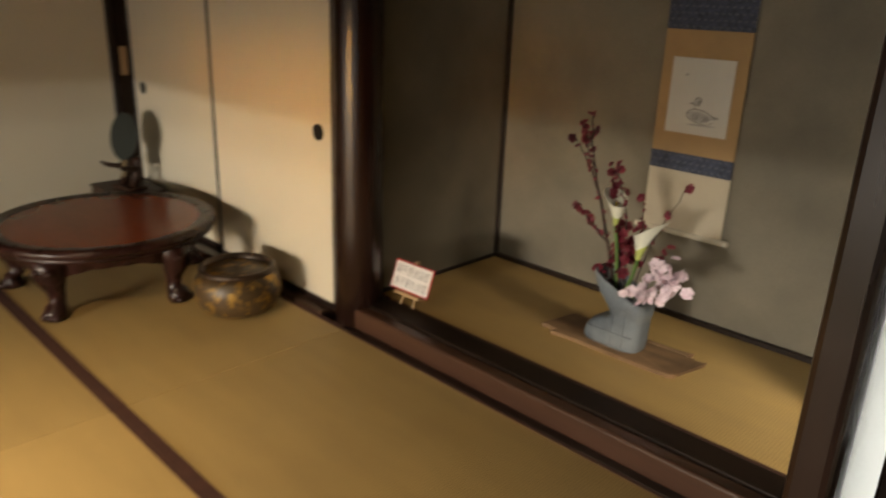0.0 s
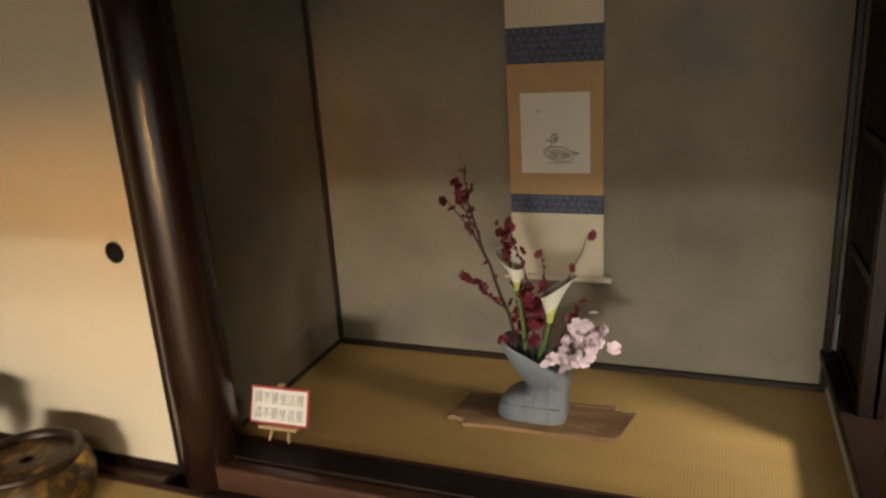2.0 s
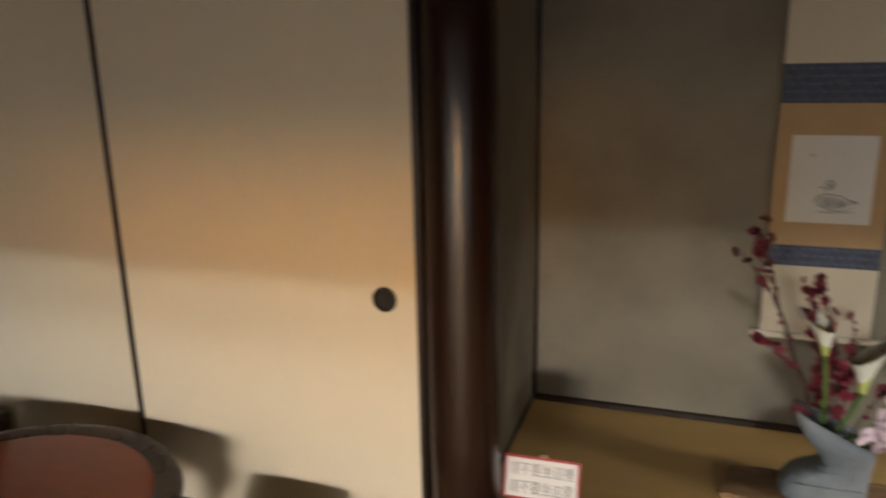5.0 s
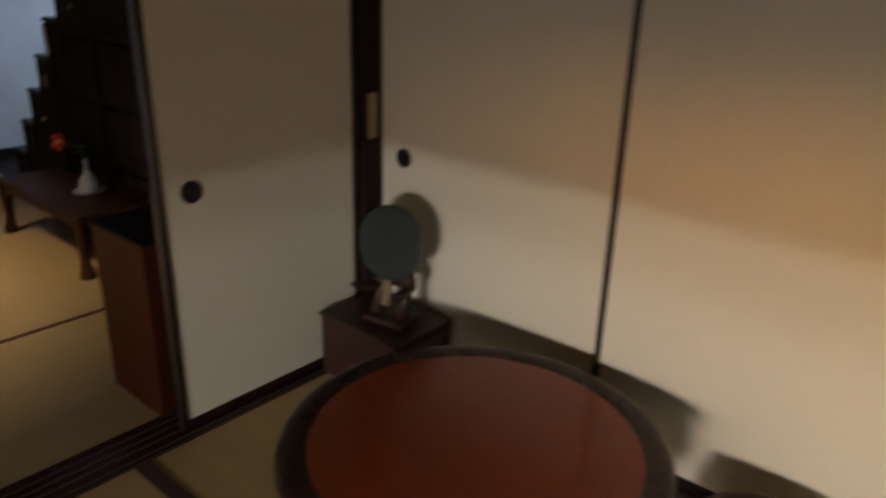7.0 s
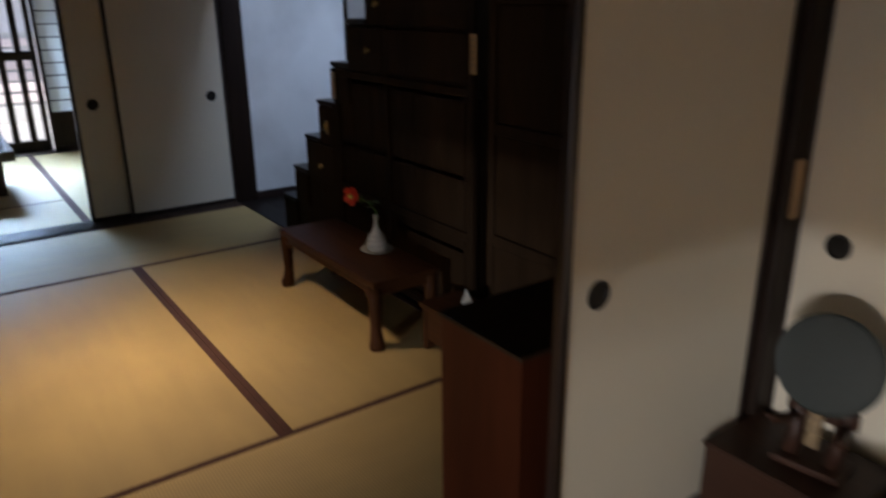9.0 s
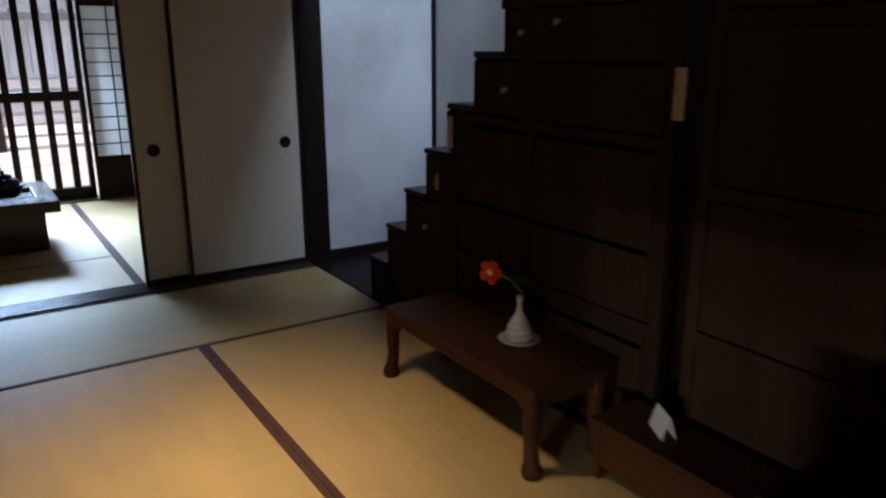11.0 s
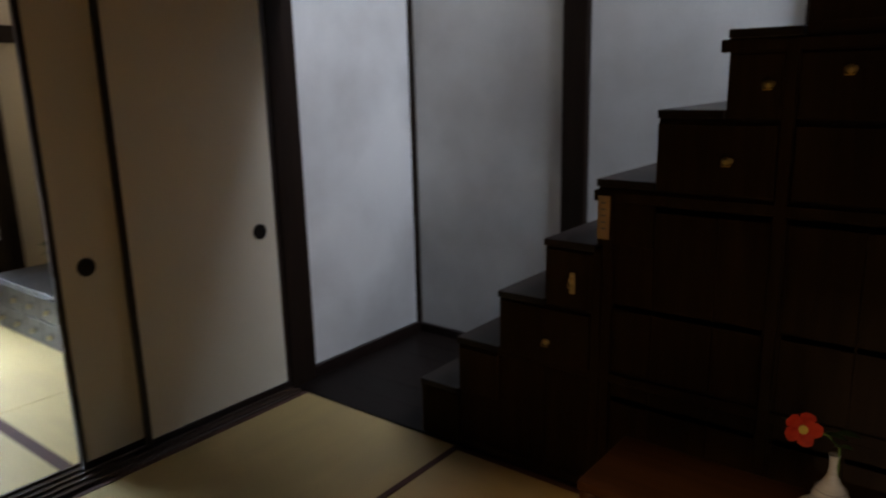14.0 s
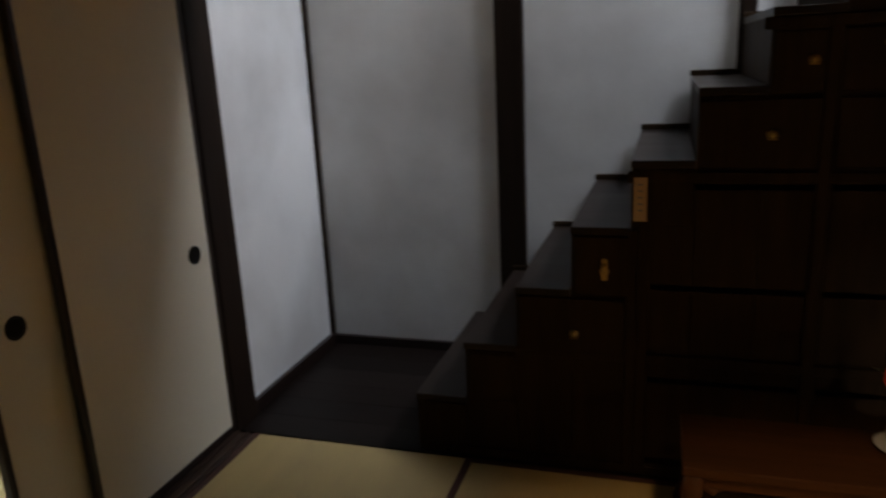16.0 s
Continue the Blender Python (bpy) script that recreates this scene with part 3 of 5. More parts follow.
tube(bm, [(-0.175, -0.002, 1.425), (0.175, -0.002, 1.425)], 0.008, 10)
part("top_rod", bm, PALEWOOD, scroll)
bm = bmesh.new()
tube(bm, [(-0.12, -0.002, 1.43), (0, -0.002, 1.53), (0.12, -0.002, 1.43)], 0.0016, 5)
part("cord", bm, INK, scroll)

# plank under the vase
plank = thing("display_plank", -1.612, 2.752, 0.092, "worn driftwood plank lying on the alcove mat", "plank")
bm = bmesh.new()
rnd = random.Random(5)
n = 72
ring_t, ring_b = [], []
for i in range(n):
    a = 2 * math.pi * i / n
    ca, sa = math.cos(a), math.sin(a)
    wob = 0.010 * math.sin(5 * a + 0.7) + 0.007 * math.sin(11 * a) + rnd.uniform(-0.004, 0.004)
    sx = 0.275 * (abs(ca) ** 0.20) * (1 if ca > 0 else -1) + 1.6 * wob
    sy = 0.100 * (abs(sa) ** 0.24) * (1 if sa > 0 else -1) + wob
    ring_t.append(bm.verts.new((sx, sy, 0.015 + rnd.uniform(-0.003, 0.002))))
    ring_b.append(bm.verts.new((sx * 0.98, sy * 0.97, 0.0)))
for i in range(n):
    bm.faces.new((ring_b[i], ring_b[(i + 1) % n], ring_t[(i + 1) % n], ring_t[i]))
bm.faces.new(ring_t), bm.faces.new(list(reversed(ring_b)))
part("slab", bm, painted("driftwood", (0.31, 0.185, 0.095), rough=0.75, dark=0.35, scale=4, stretch=(0.12, 1, 1), fine=30, bump=0.5, stain=0.5,
                         stain_colour=(0.06, 0.035, 0.02), stain_scale=6), plank)

# folded stoneware vase
STONE = painted("blue_grey_stoneware", (0.165, 0.195, 0.225), rough=0.55, dark=0.65, scale=9, fine=120, bump=0.35, stain=0.5,
                stain_colour=(0.27, 0.28, 0.27), stain_scale=7)
VX, VY, VZ = -1.625, 2.745, 0.107
vase = thing("flower_vase", VX, VY, VZ, "blue-grey folded stoneware vase standing on a plank", "vase")


def loft(bm, sections, n=28, power=0.55):
    """Rounded-oblong rings of (height, x from, x to, half depth, tilt)."""
    rings = []
    for z, x0, x1, d, tilt in sections:
        ring = []
        for i in range(n):
            a = 2 * math.pi * i / n
            c, s = math.cos(a), math.sin(a)
            c = math.copysign(abs(c) ** power, c)
            s = math.copysign(abs(s) ** power, s)
            x = (x0 + x1) / 2 + c * (x1 - x0) / 2
            ring.append(bm.verts.new((x, s * d, z - tilt * c)))
        rings.append(ring)
    for a, b in zip(rings, rings[1:]):
        for i in range(n):
            bm.faces.new((a[i], a[(i + 1) % n], b[(i + 1) % n], b[i]))
    bm.faces.new(list(reversed(rings[0]))), bm.faces.new(rings[-1])
    return bm


part("body", loft(bmesh.new(), [(0.0, -0.112, 0.106, 0.060, 0), (0.012, -0.120, 0.110, 0.064, 0), (0.040, -0.116, 0.111, 0.064, 0.004), (0.066, -0.094, 0.112, 0.063, 0.010),
                                (0.084, -0.062, 0.113, 0.060, 0.012), (0.100, -0.026, 0.114, 0.058, 0.006), (0.122, -0.014, 0.116, 0.059, 0.0), (0.146, -0.034, 0.119, 0.063, 0.012),
                                (0.172, -0.066, 0.121, 0.067, 0.026), (0.200, -0.090, 0.119, 0.068, 0.038), (0.222, -0.100, 0.112, 0.066, 0.046), (0.231, -0.098, 0.106, 0.063, 0.048),
                                (0.227, -0.088, 0.096, 0.054, 0.047), (0.195, -0.070, 0.086, 0.048, 0.038)]), STONE, vase)
for x in (0.012, 0.058):
    part("incised_seam", one(x - 0.0015, x + 0.0015, -0.0655, -0.059, 0.004, 0.125 + x * 0.3, 0.0006), STONE, vase)
part("incised_seam", one(-0.09, 0.095, -0.0662, -0.060, 0.060, 0.0625, 0.0006), STONE, vase)

# plum branches
BARK = painted("plum_bark", (0.060, 0.036, 0.028), rough=0.8, dark=0.6, scale=30, fine=150, bump=0.4)
PLUM = painted("plum_red", (0.170, 0.012, 0.028), rough=0.55, dark=0.6, scale=30, fine=160, spread=0.25)
PINK = painted("pale_pink_petal", (0.80, 0.66, 0.73), rough=0.6, dark=0.8, scale=20, fine=120, spread=0.15)
WHITE = painted("lily_white", (0.74, 0.75, 0.64), rough=0.5, dark=0.92, scale=8, fine=80)
GREEN = painted("stem_green", (0.10, 0.19, 0.045), rough=0.5, dark=0.7, scale=12, fine=80)
THROAT = painted("lily_throat", (0.46, 0.52, 0.14), rough=0.5, dark=0.85, scale=14, fine=80)
YELLOW = painted("lily_yellow", (0.62, 0.50, 0.10), rough=0.6, dark=0.8)


def blossom_mesh(name, mat, r, petals, layers, seed):
    """A small cupped flower of rounded petals."""
    bm = bmesh.new()
    rnd = random.Random(seed)
    for layer in range(layers):
        for k in range(petals):
            a = 2 * math.pi * (k + 0.5 * layer) / petals + rnd.uniform(-0.15, 0.15)
            lift = 0.25 + 0.45 * layer
            rr = r * (1 - 0.25 * layer)
            c = bm.verts.new((0, 0, 0.02 * r))
            tips = []
            for j, (f, w) in enumerate(((0.5, -0.36), (0.9, -0.30), (1.05, 0.0), (0.9, 0.30), (0.5, 0.36))):
                p = Vector((f * rr, w * rr * 1.15, lift * rr * f * f + rnd.uniform(-0.05, 0.05) * rr))
                tips.append(bm.verts.new(Matrix.Rotation(a, 4, "Z") @ p))
            for u, v in zip(tips, tips[1:]):
                bm.faces.new((c, u, v))
    lathe(bm, [(0.16 * r, 0.0), (0.2 * r, 0.12 * r), (0.05 * r, 0.3 * r)], 6)
    me = bpy.data.meshes.new(name)
    bm.to_mesh(me)
    bm.free()
    me.materials.append(mat)
    return me


def bud_mesh(name, mat, r):
    bm = bmesh.new()
    lathe(bm, [(0.2 * r, -r), (0.8 * r, -0.5 * r), (r, 0), (0.75 * r, 0.6 * r), (0.15 * r, r)], 7)
    me = bpy.data.meshes.new(name)
    bm.to_mesh(me)
    bm.free()
    me.materials.append(mat)
    return me


PLUM_FLOWERS = [blossom_mesh("plum_flower", PLUM, 0.0170, 5, 2, s) for s in (1, 2, 3)]
PLUM_BUD = bud_mesh("plum_bud", PLUM, 0.007)
PINK_FLOWERS = [blossom_mesh("pink_flower", PINK, 0.021, 6, 2, s) for s in (4, 5, 6)]


def scatter(parent, name, mesh, p, rnd, scale=1.0):
    ob = new(name, mesh)
    ob.parent = parent
    ob.location = p
    ob.rotation_euler = (rnd.uniform(0.2, 1.9), rnd.uniform(-0.7, 0.7), rnd.uniform(0, 6.28))
    ob.scale = [scale * rnd.uniform(0.8, 1.15)] * 3
    return ob


def wander(a, b, steps, rnd, amount):
    a, b = Vector(a), Vector(b)
    return [a.lerp(b, i / steps) + (Vector((rnd.uniform(-1, 1), rnd.uniform(-1, 1), rnd.uniform(-0.5, 0.5))) * amount if 0 < i < steps else Vector((0, 0, 0))) for i in range(steps + 1)]


rnd = random.Random(11)
BRANCHES = [  # stem points, thickness, blossoms near the tip half
    ([(-0.030, 0.0, 0.19), (-0.075, 0.01, 0.33), (-0.128, 0.02, 0.47), (-0.176, 0.02, 0.62), (-0.205, 0.02, 0.72), (-0.212, 0.03, 0.815)], 0.0060, 9),
    ([(-0.070, 0.01, 0.345), (-0.120, -0.01, 0.405), (-0.170, -0.02, 0.455), (-0.212, -0.02, 0.485)], 0.0034, 8),
    ([(-0.150, 0.02, 0.54), (-0.192, 0.02, 0.615), (-0.228, 0.02, 0.665), (-0.278, 0.02, 0.725)], 0.0034, 4),
    ([(-0.185, 0.02, 0.63), (-0.222, 0.02, 0.70), (-0.246, 0.02, 0.775)], 0.0026, 4),
    ([(-0.205, 0.02, 0.70), (-0.222, 0.01, 0.74), (-0.236, 0.01, 0.77)], 0.0022, 3),
    ([(-0.010, 0.0, 0.20), (-0.028, 0.0, 0.36), (-0.060, 0.01, 0.48), (-0.092, 0.02, 0.555)], 0.0046, 9),
    ([(0.010, 0.0, 0.20), (0.000, -0.01, 0.38), (-0.022, -0.01, 0.52), (-0.050, -0.01, 0.605), (-0.072, -0.01, 0.665)], 0.0032, 9),
    ([(-0.060, -0.01, 0.50), (-0.085, 0.0, 0.585), (-0.104, 0.01, 0.650)], 0.0026, 7),
    ([(0.020, 0.01, 0.20), (0.045, 0.02, 0.38), (0.040, 0.02, 0.46), (0.026, 0.02, 0.560)], 0.0028, 4),
    ([(0.035, 0.01, 0.20), (0.082, 0.02, 0.40), (0.125, 0.03, 0.51), (0.176, 0.04, 0.625)], 0.0028, 2),
    ([(-0.045, 0.0, 0.20), (-0.070, -0.02, 0.26), (-0.098, -0.03, 0.278)], 0.0026, 4),
    ([(0.05, 0.0, 0.20), (0.11, 0.0, 0.33), (0.155, 0.0, 0.405)], 0.0026, 7),
]
plum = thing("plum_branch", VX, VY, VZ, "dark plum branches with deep red blossoms in the vase", "flowers")
for pts, r, count in BRANCHES:
    count = round(count * 1.35)
    path = []
    for a, b in zip(pts, pts[1:]):
        path += wander(a, b, 4, rnd, 0.004)[:-1]
    path.append(Vector(pts[-1]))
    bm = bmesh.new()
    tube(bm, path, [1.15 * r * (1 - 0.65 * i / (len(path) - 1)) for i in range(len(path))], 6)
    stem = part("twig", bm, BARK, plum)
    for i in range(count):
        f = 0.35 + 0.65 * i / max(1, count - 1)
        p = path[min(len(path) - 1, int(f * (len(path) - 1)))]
        off = Vector((rnd.uniform(-1, 1), rnd.uniform(-1, 1), rnd.uniform(-1, 1))) * 0.010
        if rnd.random() < 0.72:
            scatter(stem, "blossom", rnd.choice(PLUM_FLOWERS), p + off, rnd)
        else:
            scatter(stem, "bud", PLUM_BUD, p + off * 0.6, rnd)
    for i in range(count):
        p = path[rnd.randrange(len(path) // 3, len(path))]
        scatter(stem, "bud", PLUM_BUD, p + Vector((rnd.uniform(-1, 1), rnd.uniform(-1, 1), rnd.uniform(-1, 1))) * 0.007, rnd, 0.7)
for i in range(40):
    p = Vector((rnd.gauss(-0.008, 0.034), rnd.gauss(-0.01, 0.02), rnd.gauss(0.352, 0.050)))
    scatter(plum, "blossom", rnd.choice(PLUM_FLOWERS), p, rnd, 1.1)


def calla(x, z, lean, rz, size, label):
    """An arum lily: a flared, wrapped white spathe on a green stem."""
    t = thing("calla_lily", VX, VY, VZ, label, "flower", "lilies in the vase")
    base = Vector((x, -0.03, z))
    bm = bmesh.new()
    tube(bm, [(-0.01 + x * 0.3, 0.0, 0.19), (x * 0.8 - lean * 0.02, -0.02, 0.19 + (z - 0.19) * 0.6), base], [0.007, 0.0065, 0.007], 8)
    part("stem", bm, GREEN, t)
    m = Matrix.Translation(base) @ Matrix.Rotation(radians(-12), 4, "X") @ Matrix.Rotation(lean, 4, "Y") @ Matrix.Rotation(rz, 4, "Z")
    bm = bmesh.new()
    n, rings = 20, []
    for j in range(9):
        f = j / 8
        ring = []
        for i in range(n):
            a = 2 * math.pi * i / n
            tip = 0.5 + 0.5 * math.cos(a)
            r = size * (0.07 + 0.25 * f ** 1.4) * (1 + 0.45 * f * f * tip * tip)
            h = size * 1.25 * f * (0.46 + 0.54 * tip ** 1.3)
            ring.append(bm.verts.new(m @ Vector((r * math.cos(a), r * math.sin(a), h))))
        rings.append(ring)
    for a, b in zip(rings[3:], rings[4:]):
        for i in range(n):
            bm.faces.new((a[i], a[(i + 1) % n], b[(i + 1) % n], b[i]))
    neck = bmesh.new()
    low = [[neck.verts.new(v.co) for v in ring] for ring in rings[:4]]
    for a, b in zip(low, low[1:]):
        for i in range(n):
            neck.faces.new((a[i], a[(i + 1) % n], b[(i + 1) % n], b[i]))
    for ring in rings[:3]:
        for v in ring:
            bm.verts.remove(v)
    part("throat", neck, THROAT, t, "yellow-green throat", smooth=True)
    part("spathe", bm, WHITE, t, "creamy white flared petal", smooth=True)
    bm = bmesh.new()
    tube(bm, [m @ Vector((0, 0, 0.1 * size)), m @ Vector((0, 0, 0.75 * size))], [0.05 * size, 0.03 * size], 8)
    part("spadix", bm, YELLOW, t)
    return t


calla(-0.038, 0.448, -0.20, 2.5, 0.112, "white calla lily among plum branches in the vase")
calla(0.062, 0.348, 0.14, 0.25, 0.130, "larger white calla lily leaning over pink flowers")
pinks = thing("pink_flowers", VX, VY, VZ, "cluster of pale pink blossoms at the vase's rim", "flowers")
for pts in ([(0.03, -0.02, 0.19), (0.08, -0.04, 0.25), (0.12, -0.05, 0.28)], [(0.02, -0.02, 0.19), (0.06, -0.05, 0.22), (0.09, -0.07, 0.22)]):
    bm = bmesh.new()
    tube(bm, pts, [0.004, 0.003, 0.002], 6)
    part("stalk", bm, GREEN, pinks)
for i in range(46):
    p = Vector((rnd.gauss(0.172, 0.036), rnd.gauss(-0.045, 0.026), rnd.gauss(0.300, 0.038)))
    if i > 33:
        p = Vector((rnd.gauss(0.120, 0.026), rnd.gauss(-0.06, 0.018), rnd.gauss(0.238, 0.018)))
    scatter(pinks, "blossom", rnd.choice(PINK_FLOWERS), p, rnd)

# card on a small easel
CARD = painted("card_white", (0.78, 0.76, 0.74), rough=0.6, dark=0.96)
RED = painted("card_red", (0.42, 0.03, 0.035), rough=0.55, dark=0.9)
easel = thing("table_easel", -2.395, 2.434, 0.092, "small pale wooden easel on the alcove mat", "easel", rz=2)
for s in (-1, 1):
    bm = bmesh.new()
    tube(bm, [(s * 0.036, -0.040, 0.0), (s * 0.022, 0.0, 0.105), (s * 0.006, 0.022, 0.172)], 0.0052, 6)
    part("front_leg", bm, PALEWOOD, easel)
bm = bmesh.new()
tube(bm, [(0, 0.055, 0.0), (0, 0.022, 0.165)], 0.005, 6)
part("rear_leg", bm, PALEWOOD, easel)
part("ledge", one(-0.070, 0.070, -0.045, -0.015, 0.046, 0.059, 0.002), PALEWOOD, easel)
part("top_block", one(-0.012, 0.012, 0.010, 0.030, 0.160, 0.182, 0.003), PALEWOOD, easel)
card = thing("notice_card", -2.395, 2.434, 0.092, "white notice card with red border and two lines of brushed writing", "card", rz=2)
tilt = Matrix.Translation((0, -0.030, 0.059)) @ Matrix.Rotation(radians(-20), 4, "X")
part("red_border", one(-0.108, 0.108, -0.003, 0.0, 0.0, 0.122, 0.0008, m=tilt), RED, card, "red card margin")
face = part("card_face", one(-0.101, 0.101, -0.0045, -0.003, 0.007, 0.115, m=tilt), CARD, card, "white paper")


def lettering(text, width, height, m, mat, parent):
    """A line of brushed characters as one flat mesh."""
    cu = bpy.data.curves.new("writing", "FONT")
    cu.body, cu.size, cu.extrude, cu.offset = text, 1.0, 0.02, -0.008
    ob = bpy.data.objects.new("writing", cu)
    scene.collection.objects.link(ob)
    bpy.context.view_layer.update()
    me = bpy.data.meshes.new_from_object(ob)
    bpy.data.objects.remove(ob)
    bpy.data.curves.remove(cu)
    xs, ys = [v.co.x for v in me.vertices], [v.co.y for v in me.vertices]
    fx, fy = width / (max(xs) - min(xs)), height / (max(ys) - min(ys))
    for v in me.vertices:
        v.co = m @ Vector(((v.co.x - (max(xs) + min(xs)) / 2) * fx, -0.0046 - v.co.z * 0.01, (v.co.y - (max(ys) + min(ys)) / 2) * fy))
    me.materials.clear()
    me.materials.append(mat)
    out = new("writing", me)
    out.parent = parent
    return out


INKGREY = painted("grey_brush_ink", (0.17, 0.17, 0.18), rough=0.8, dark=0.6, scale=60, fine=200)
lettering("請不要坐這裡", 0.180, 0.037, tilt @ Matrix.Translation((0, 0, 0.086)), INKGREY, face)
lettering("请不要坐这里", 0.180, 0.037, tilt @ Matrix.Translation((0, 0, 0.036)), INKGREY, face)

# ---------------------------------------------------------------- round table, brazier, mirror
TABLE = painted("carved_rosewood", (0.030, 0.011, 0.009), spec=0.3, rough=0.28, dark=0.55, scale=10, fine=60, bump=0.2)
REDTOP = painted("red_lacquer_top", (0.28, 0.046, 0.009), spec=0.4, rough=0.22, dark=0.82, scale=3.0, stretch=(0.4, 1, 1), fine=30, bump=0.012, coat=0.04)
table = thing("round_table", -3.648, 1.698, 0.0, "low round red-topped carved wooden table on the mats", "table")
bm = bmesh.new()
lathe(bm, [(0.02, 0.318), (0.412, 0.318), (0.416, 0.338), (0.410, 0.341), (0.02, 0.341)], 72)
part("tabletop", bm, REDTOP, table, "polished red-brown top panel")
bm = bmesh.new()
prof = [(0.380, 0.300), (0.432, 0.284), (0.452, 0.286), (0.456, 0.298), (0.450, 0.303), (0.464, 0.310), (0.470, 0.326), (0.464, 0.342), (0.452, 0.348), (0.436, 0.348), (0.420, 0.345), (0.406, 0.343), (0.400, 0.3415)]
n, rings = 96, []
for r, z in prof:
    rings.append([bm.verts.new((r * math.cos(2 * math.pi * i / n), r * math.sin(2 * math.pi * i / n), z)) for i in range(n)])
for a, b in zip(rings, rings[1:]):
    for i in range(n):
        bm.faces.new((a[i], a[(i + 1) % n], b[(i + 1) % n], b[i]))
part("rim", bm, TABLE, table, "dark moulded rim", smooth=True)
bm = bmesh.new()
rings = []
for z in (0.312, 0.285, 0.255, 0.225):
    ring = []
    for i in range(144):
        a = 2 * math.pi * i / 144
        drop = (0.5 + 0.5 * math.cos(5 * (a - radians(20)))) ** 2
        zz = 0.312 - (0.312 - z) * (0.85 + 0.55 * drop)
        r = 0.428 - (0.312 - z) * 0.35 + 0.006 * math.sin(a * 28) * (z < 0.3)
        ring.append(bm.verts.new((r * math.cos(a), r * math.sin(a), zz)))
    rings.append(ring)
for a, b in zip(rings, rings[1:]):
    for i in range(144):
        bm.faces.new((a[i], a[(i + 1) % 144], b[(i + 1) % 144], b[i]))
ap = part("apron", bm, TABLE, table, "carved scalloped apron", smooth=True)
for k in range(5):
    a = radians(20 + 72 * k)
    d = Vector((math.cos(a), math.sin(a), 0))
    bm = bmesh.new()
    tube(bm, [d * 0.355 + Vector((0, 0, 0.300)), d * 0.392 + Vector((0, 0, 0.25)), d * 0.402 + Vector((0, 0, 0.20)), d * 0.382 + Vector((0, 0, 0.13)), d * 0.378 + Vector((0, 0, 0.075)),
              d * 0.392 + Vector((0, 0, 0.05)), d * 0.402 + Vector((0, 0, 0.025)), d * 0.404], [0.066, 0.072, 0.060, 0.037, 0.030, 0.042, 0.048, 0.044], 14)
    leg = part("leg", bm, TABLE, table, smooth=True)
    side = d.cross(Vector((0, 0, 1)))
    for j in (-1, 0, 1):
        c = d * 0.432 + side * (0.026 * j) + Vector((0, 0, 0.018))
        bm = bmesh.new()
        lathe(bm, [(0.004, -0.018), (0.016, -0.012), (0.019, 0.0), (0.014, 0.012), (0.003, 0.018)], 10, Matrix.Translation(c))
        part("claw", bm, TABLE, leg, smooth=True)
    for j in (-1, 1):
        c = d * 0.445 + side * (0.028 * j) + Vector((0, 0, 0.235))
        bm = bmesh.new()
        lathe(bm, [(0.004, -0.014), (0.018, -0.008), (0.020, 0.004), (0.008, 0.014)], 10, Matrix.Translation(c))
        part("carved_scroll", bm, TABLE, leg, smooth=True)

for ob in table.children_recursive:
    ob.data.transform(Matrix.Diagonal((1.025, 1.025, 0.90, 1)))


def gilt_bronze(name):
    """Dark bronze with worn gilt patches."""
    m = material(name, (0.075, 0.045, 0.019), rough=0.42, metal=0.3, dark=0.6, scale=9, fine=90, bump=0.4)
    nt = m.node_tree
    n, l = nt.nodes, nt.links
    co = n.new("ShaderNodeTexCoord")
    no = n.new("ShaderNodeTexNoise")
    no.inputs["Scale"].default_value, no.inputs["Detail"].default_value = 24, 6
    l.new(co.outputs["Object"], no.inputs["Vector"])
    mr = n.new("ShaderNodeMapRange")
    mr.inputs["From Min"].default_value, mr.inputs["From Max"].default_value = 0.50, 0.66
    l.new(no.outputs[0], mr.inputs[0])
    b = n["Principled BSDF"]
    mix = n.new("ShaderNodeMix")
    mix.data_type = "RGBA"
    l.new(mr.outputs[0], mix.inputs[0])
    l.new(b.inputs["Base Color"].links[0].from_socket, mix.inputs[6])
    mix.inputs[7].default_value = (0.42, 0.26, 0.08, 1)
    l.new(mix.outputs[2], b.inputs["Base Color"])
    l.new(mr.outputs[0], b.inputs["Metallic"])
    return m


brazier = thing("charcoal_brazier", -3.022, 1.992, 0.0, "round bronze brazier with worn gilt pattern on the mat", "brazier")
bm = bmesh.new()
lathe(bm, [(0.128, 0.0), (0.138, 0.005), (0.164, 0.026), (0.180, 0.066), (0.184, 0.108), (0.176, 0.148), (0.156, 0.176)], 48)
part("body", bm, gilt_bronze("gilt_bronze"), brazier, "bronze body with gilt flowers", smooth=True)
bm = bmesh.new()
n, rings = 48, []
for r, z in ((0.154, 0.168), (0.160, 0.178), (0.161, 0.190), (0.154, 0.197), (0.144, 0.197), (0.136, 0.190), (0.132, 0.178), (0.130, 0.156)):
    rings.append([bm.verts.new((r * math.cos(2 * math.pi * i / n), r * math.sin(2 * math.pi * i / n), z)) for i in range(n)])
for a, b in zip(rings, rings[1:]):
    for i in range(n):
        bm.faces.new((a[i], a[(i + 1) % n], b[(i + 1) % n], b[i]))
part("rim", bm, painted("brown_bronze", (0.055, 0.034, 0.022), rough=0.38, metal=0.4, dark=0.6, scale=12, bump=0.2), brazier, "broad dark rolled rim", smooth=True)
bm = bmesh.new()
lathe(bm, [(0.134, 0.168), (0.07, 0.173), (0.02, 0.176)], 32)
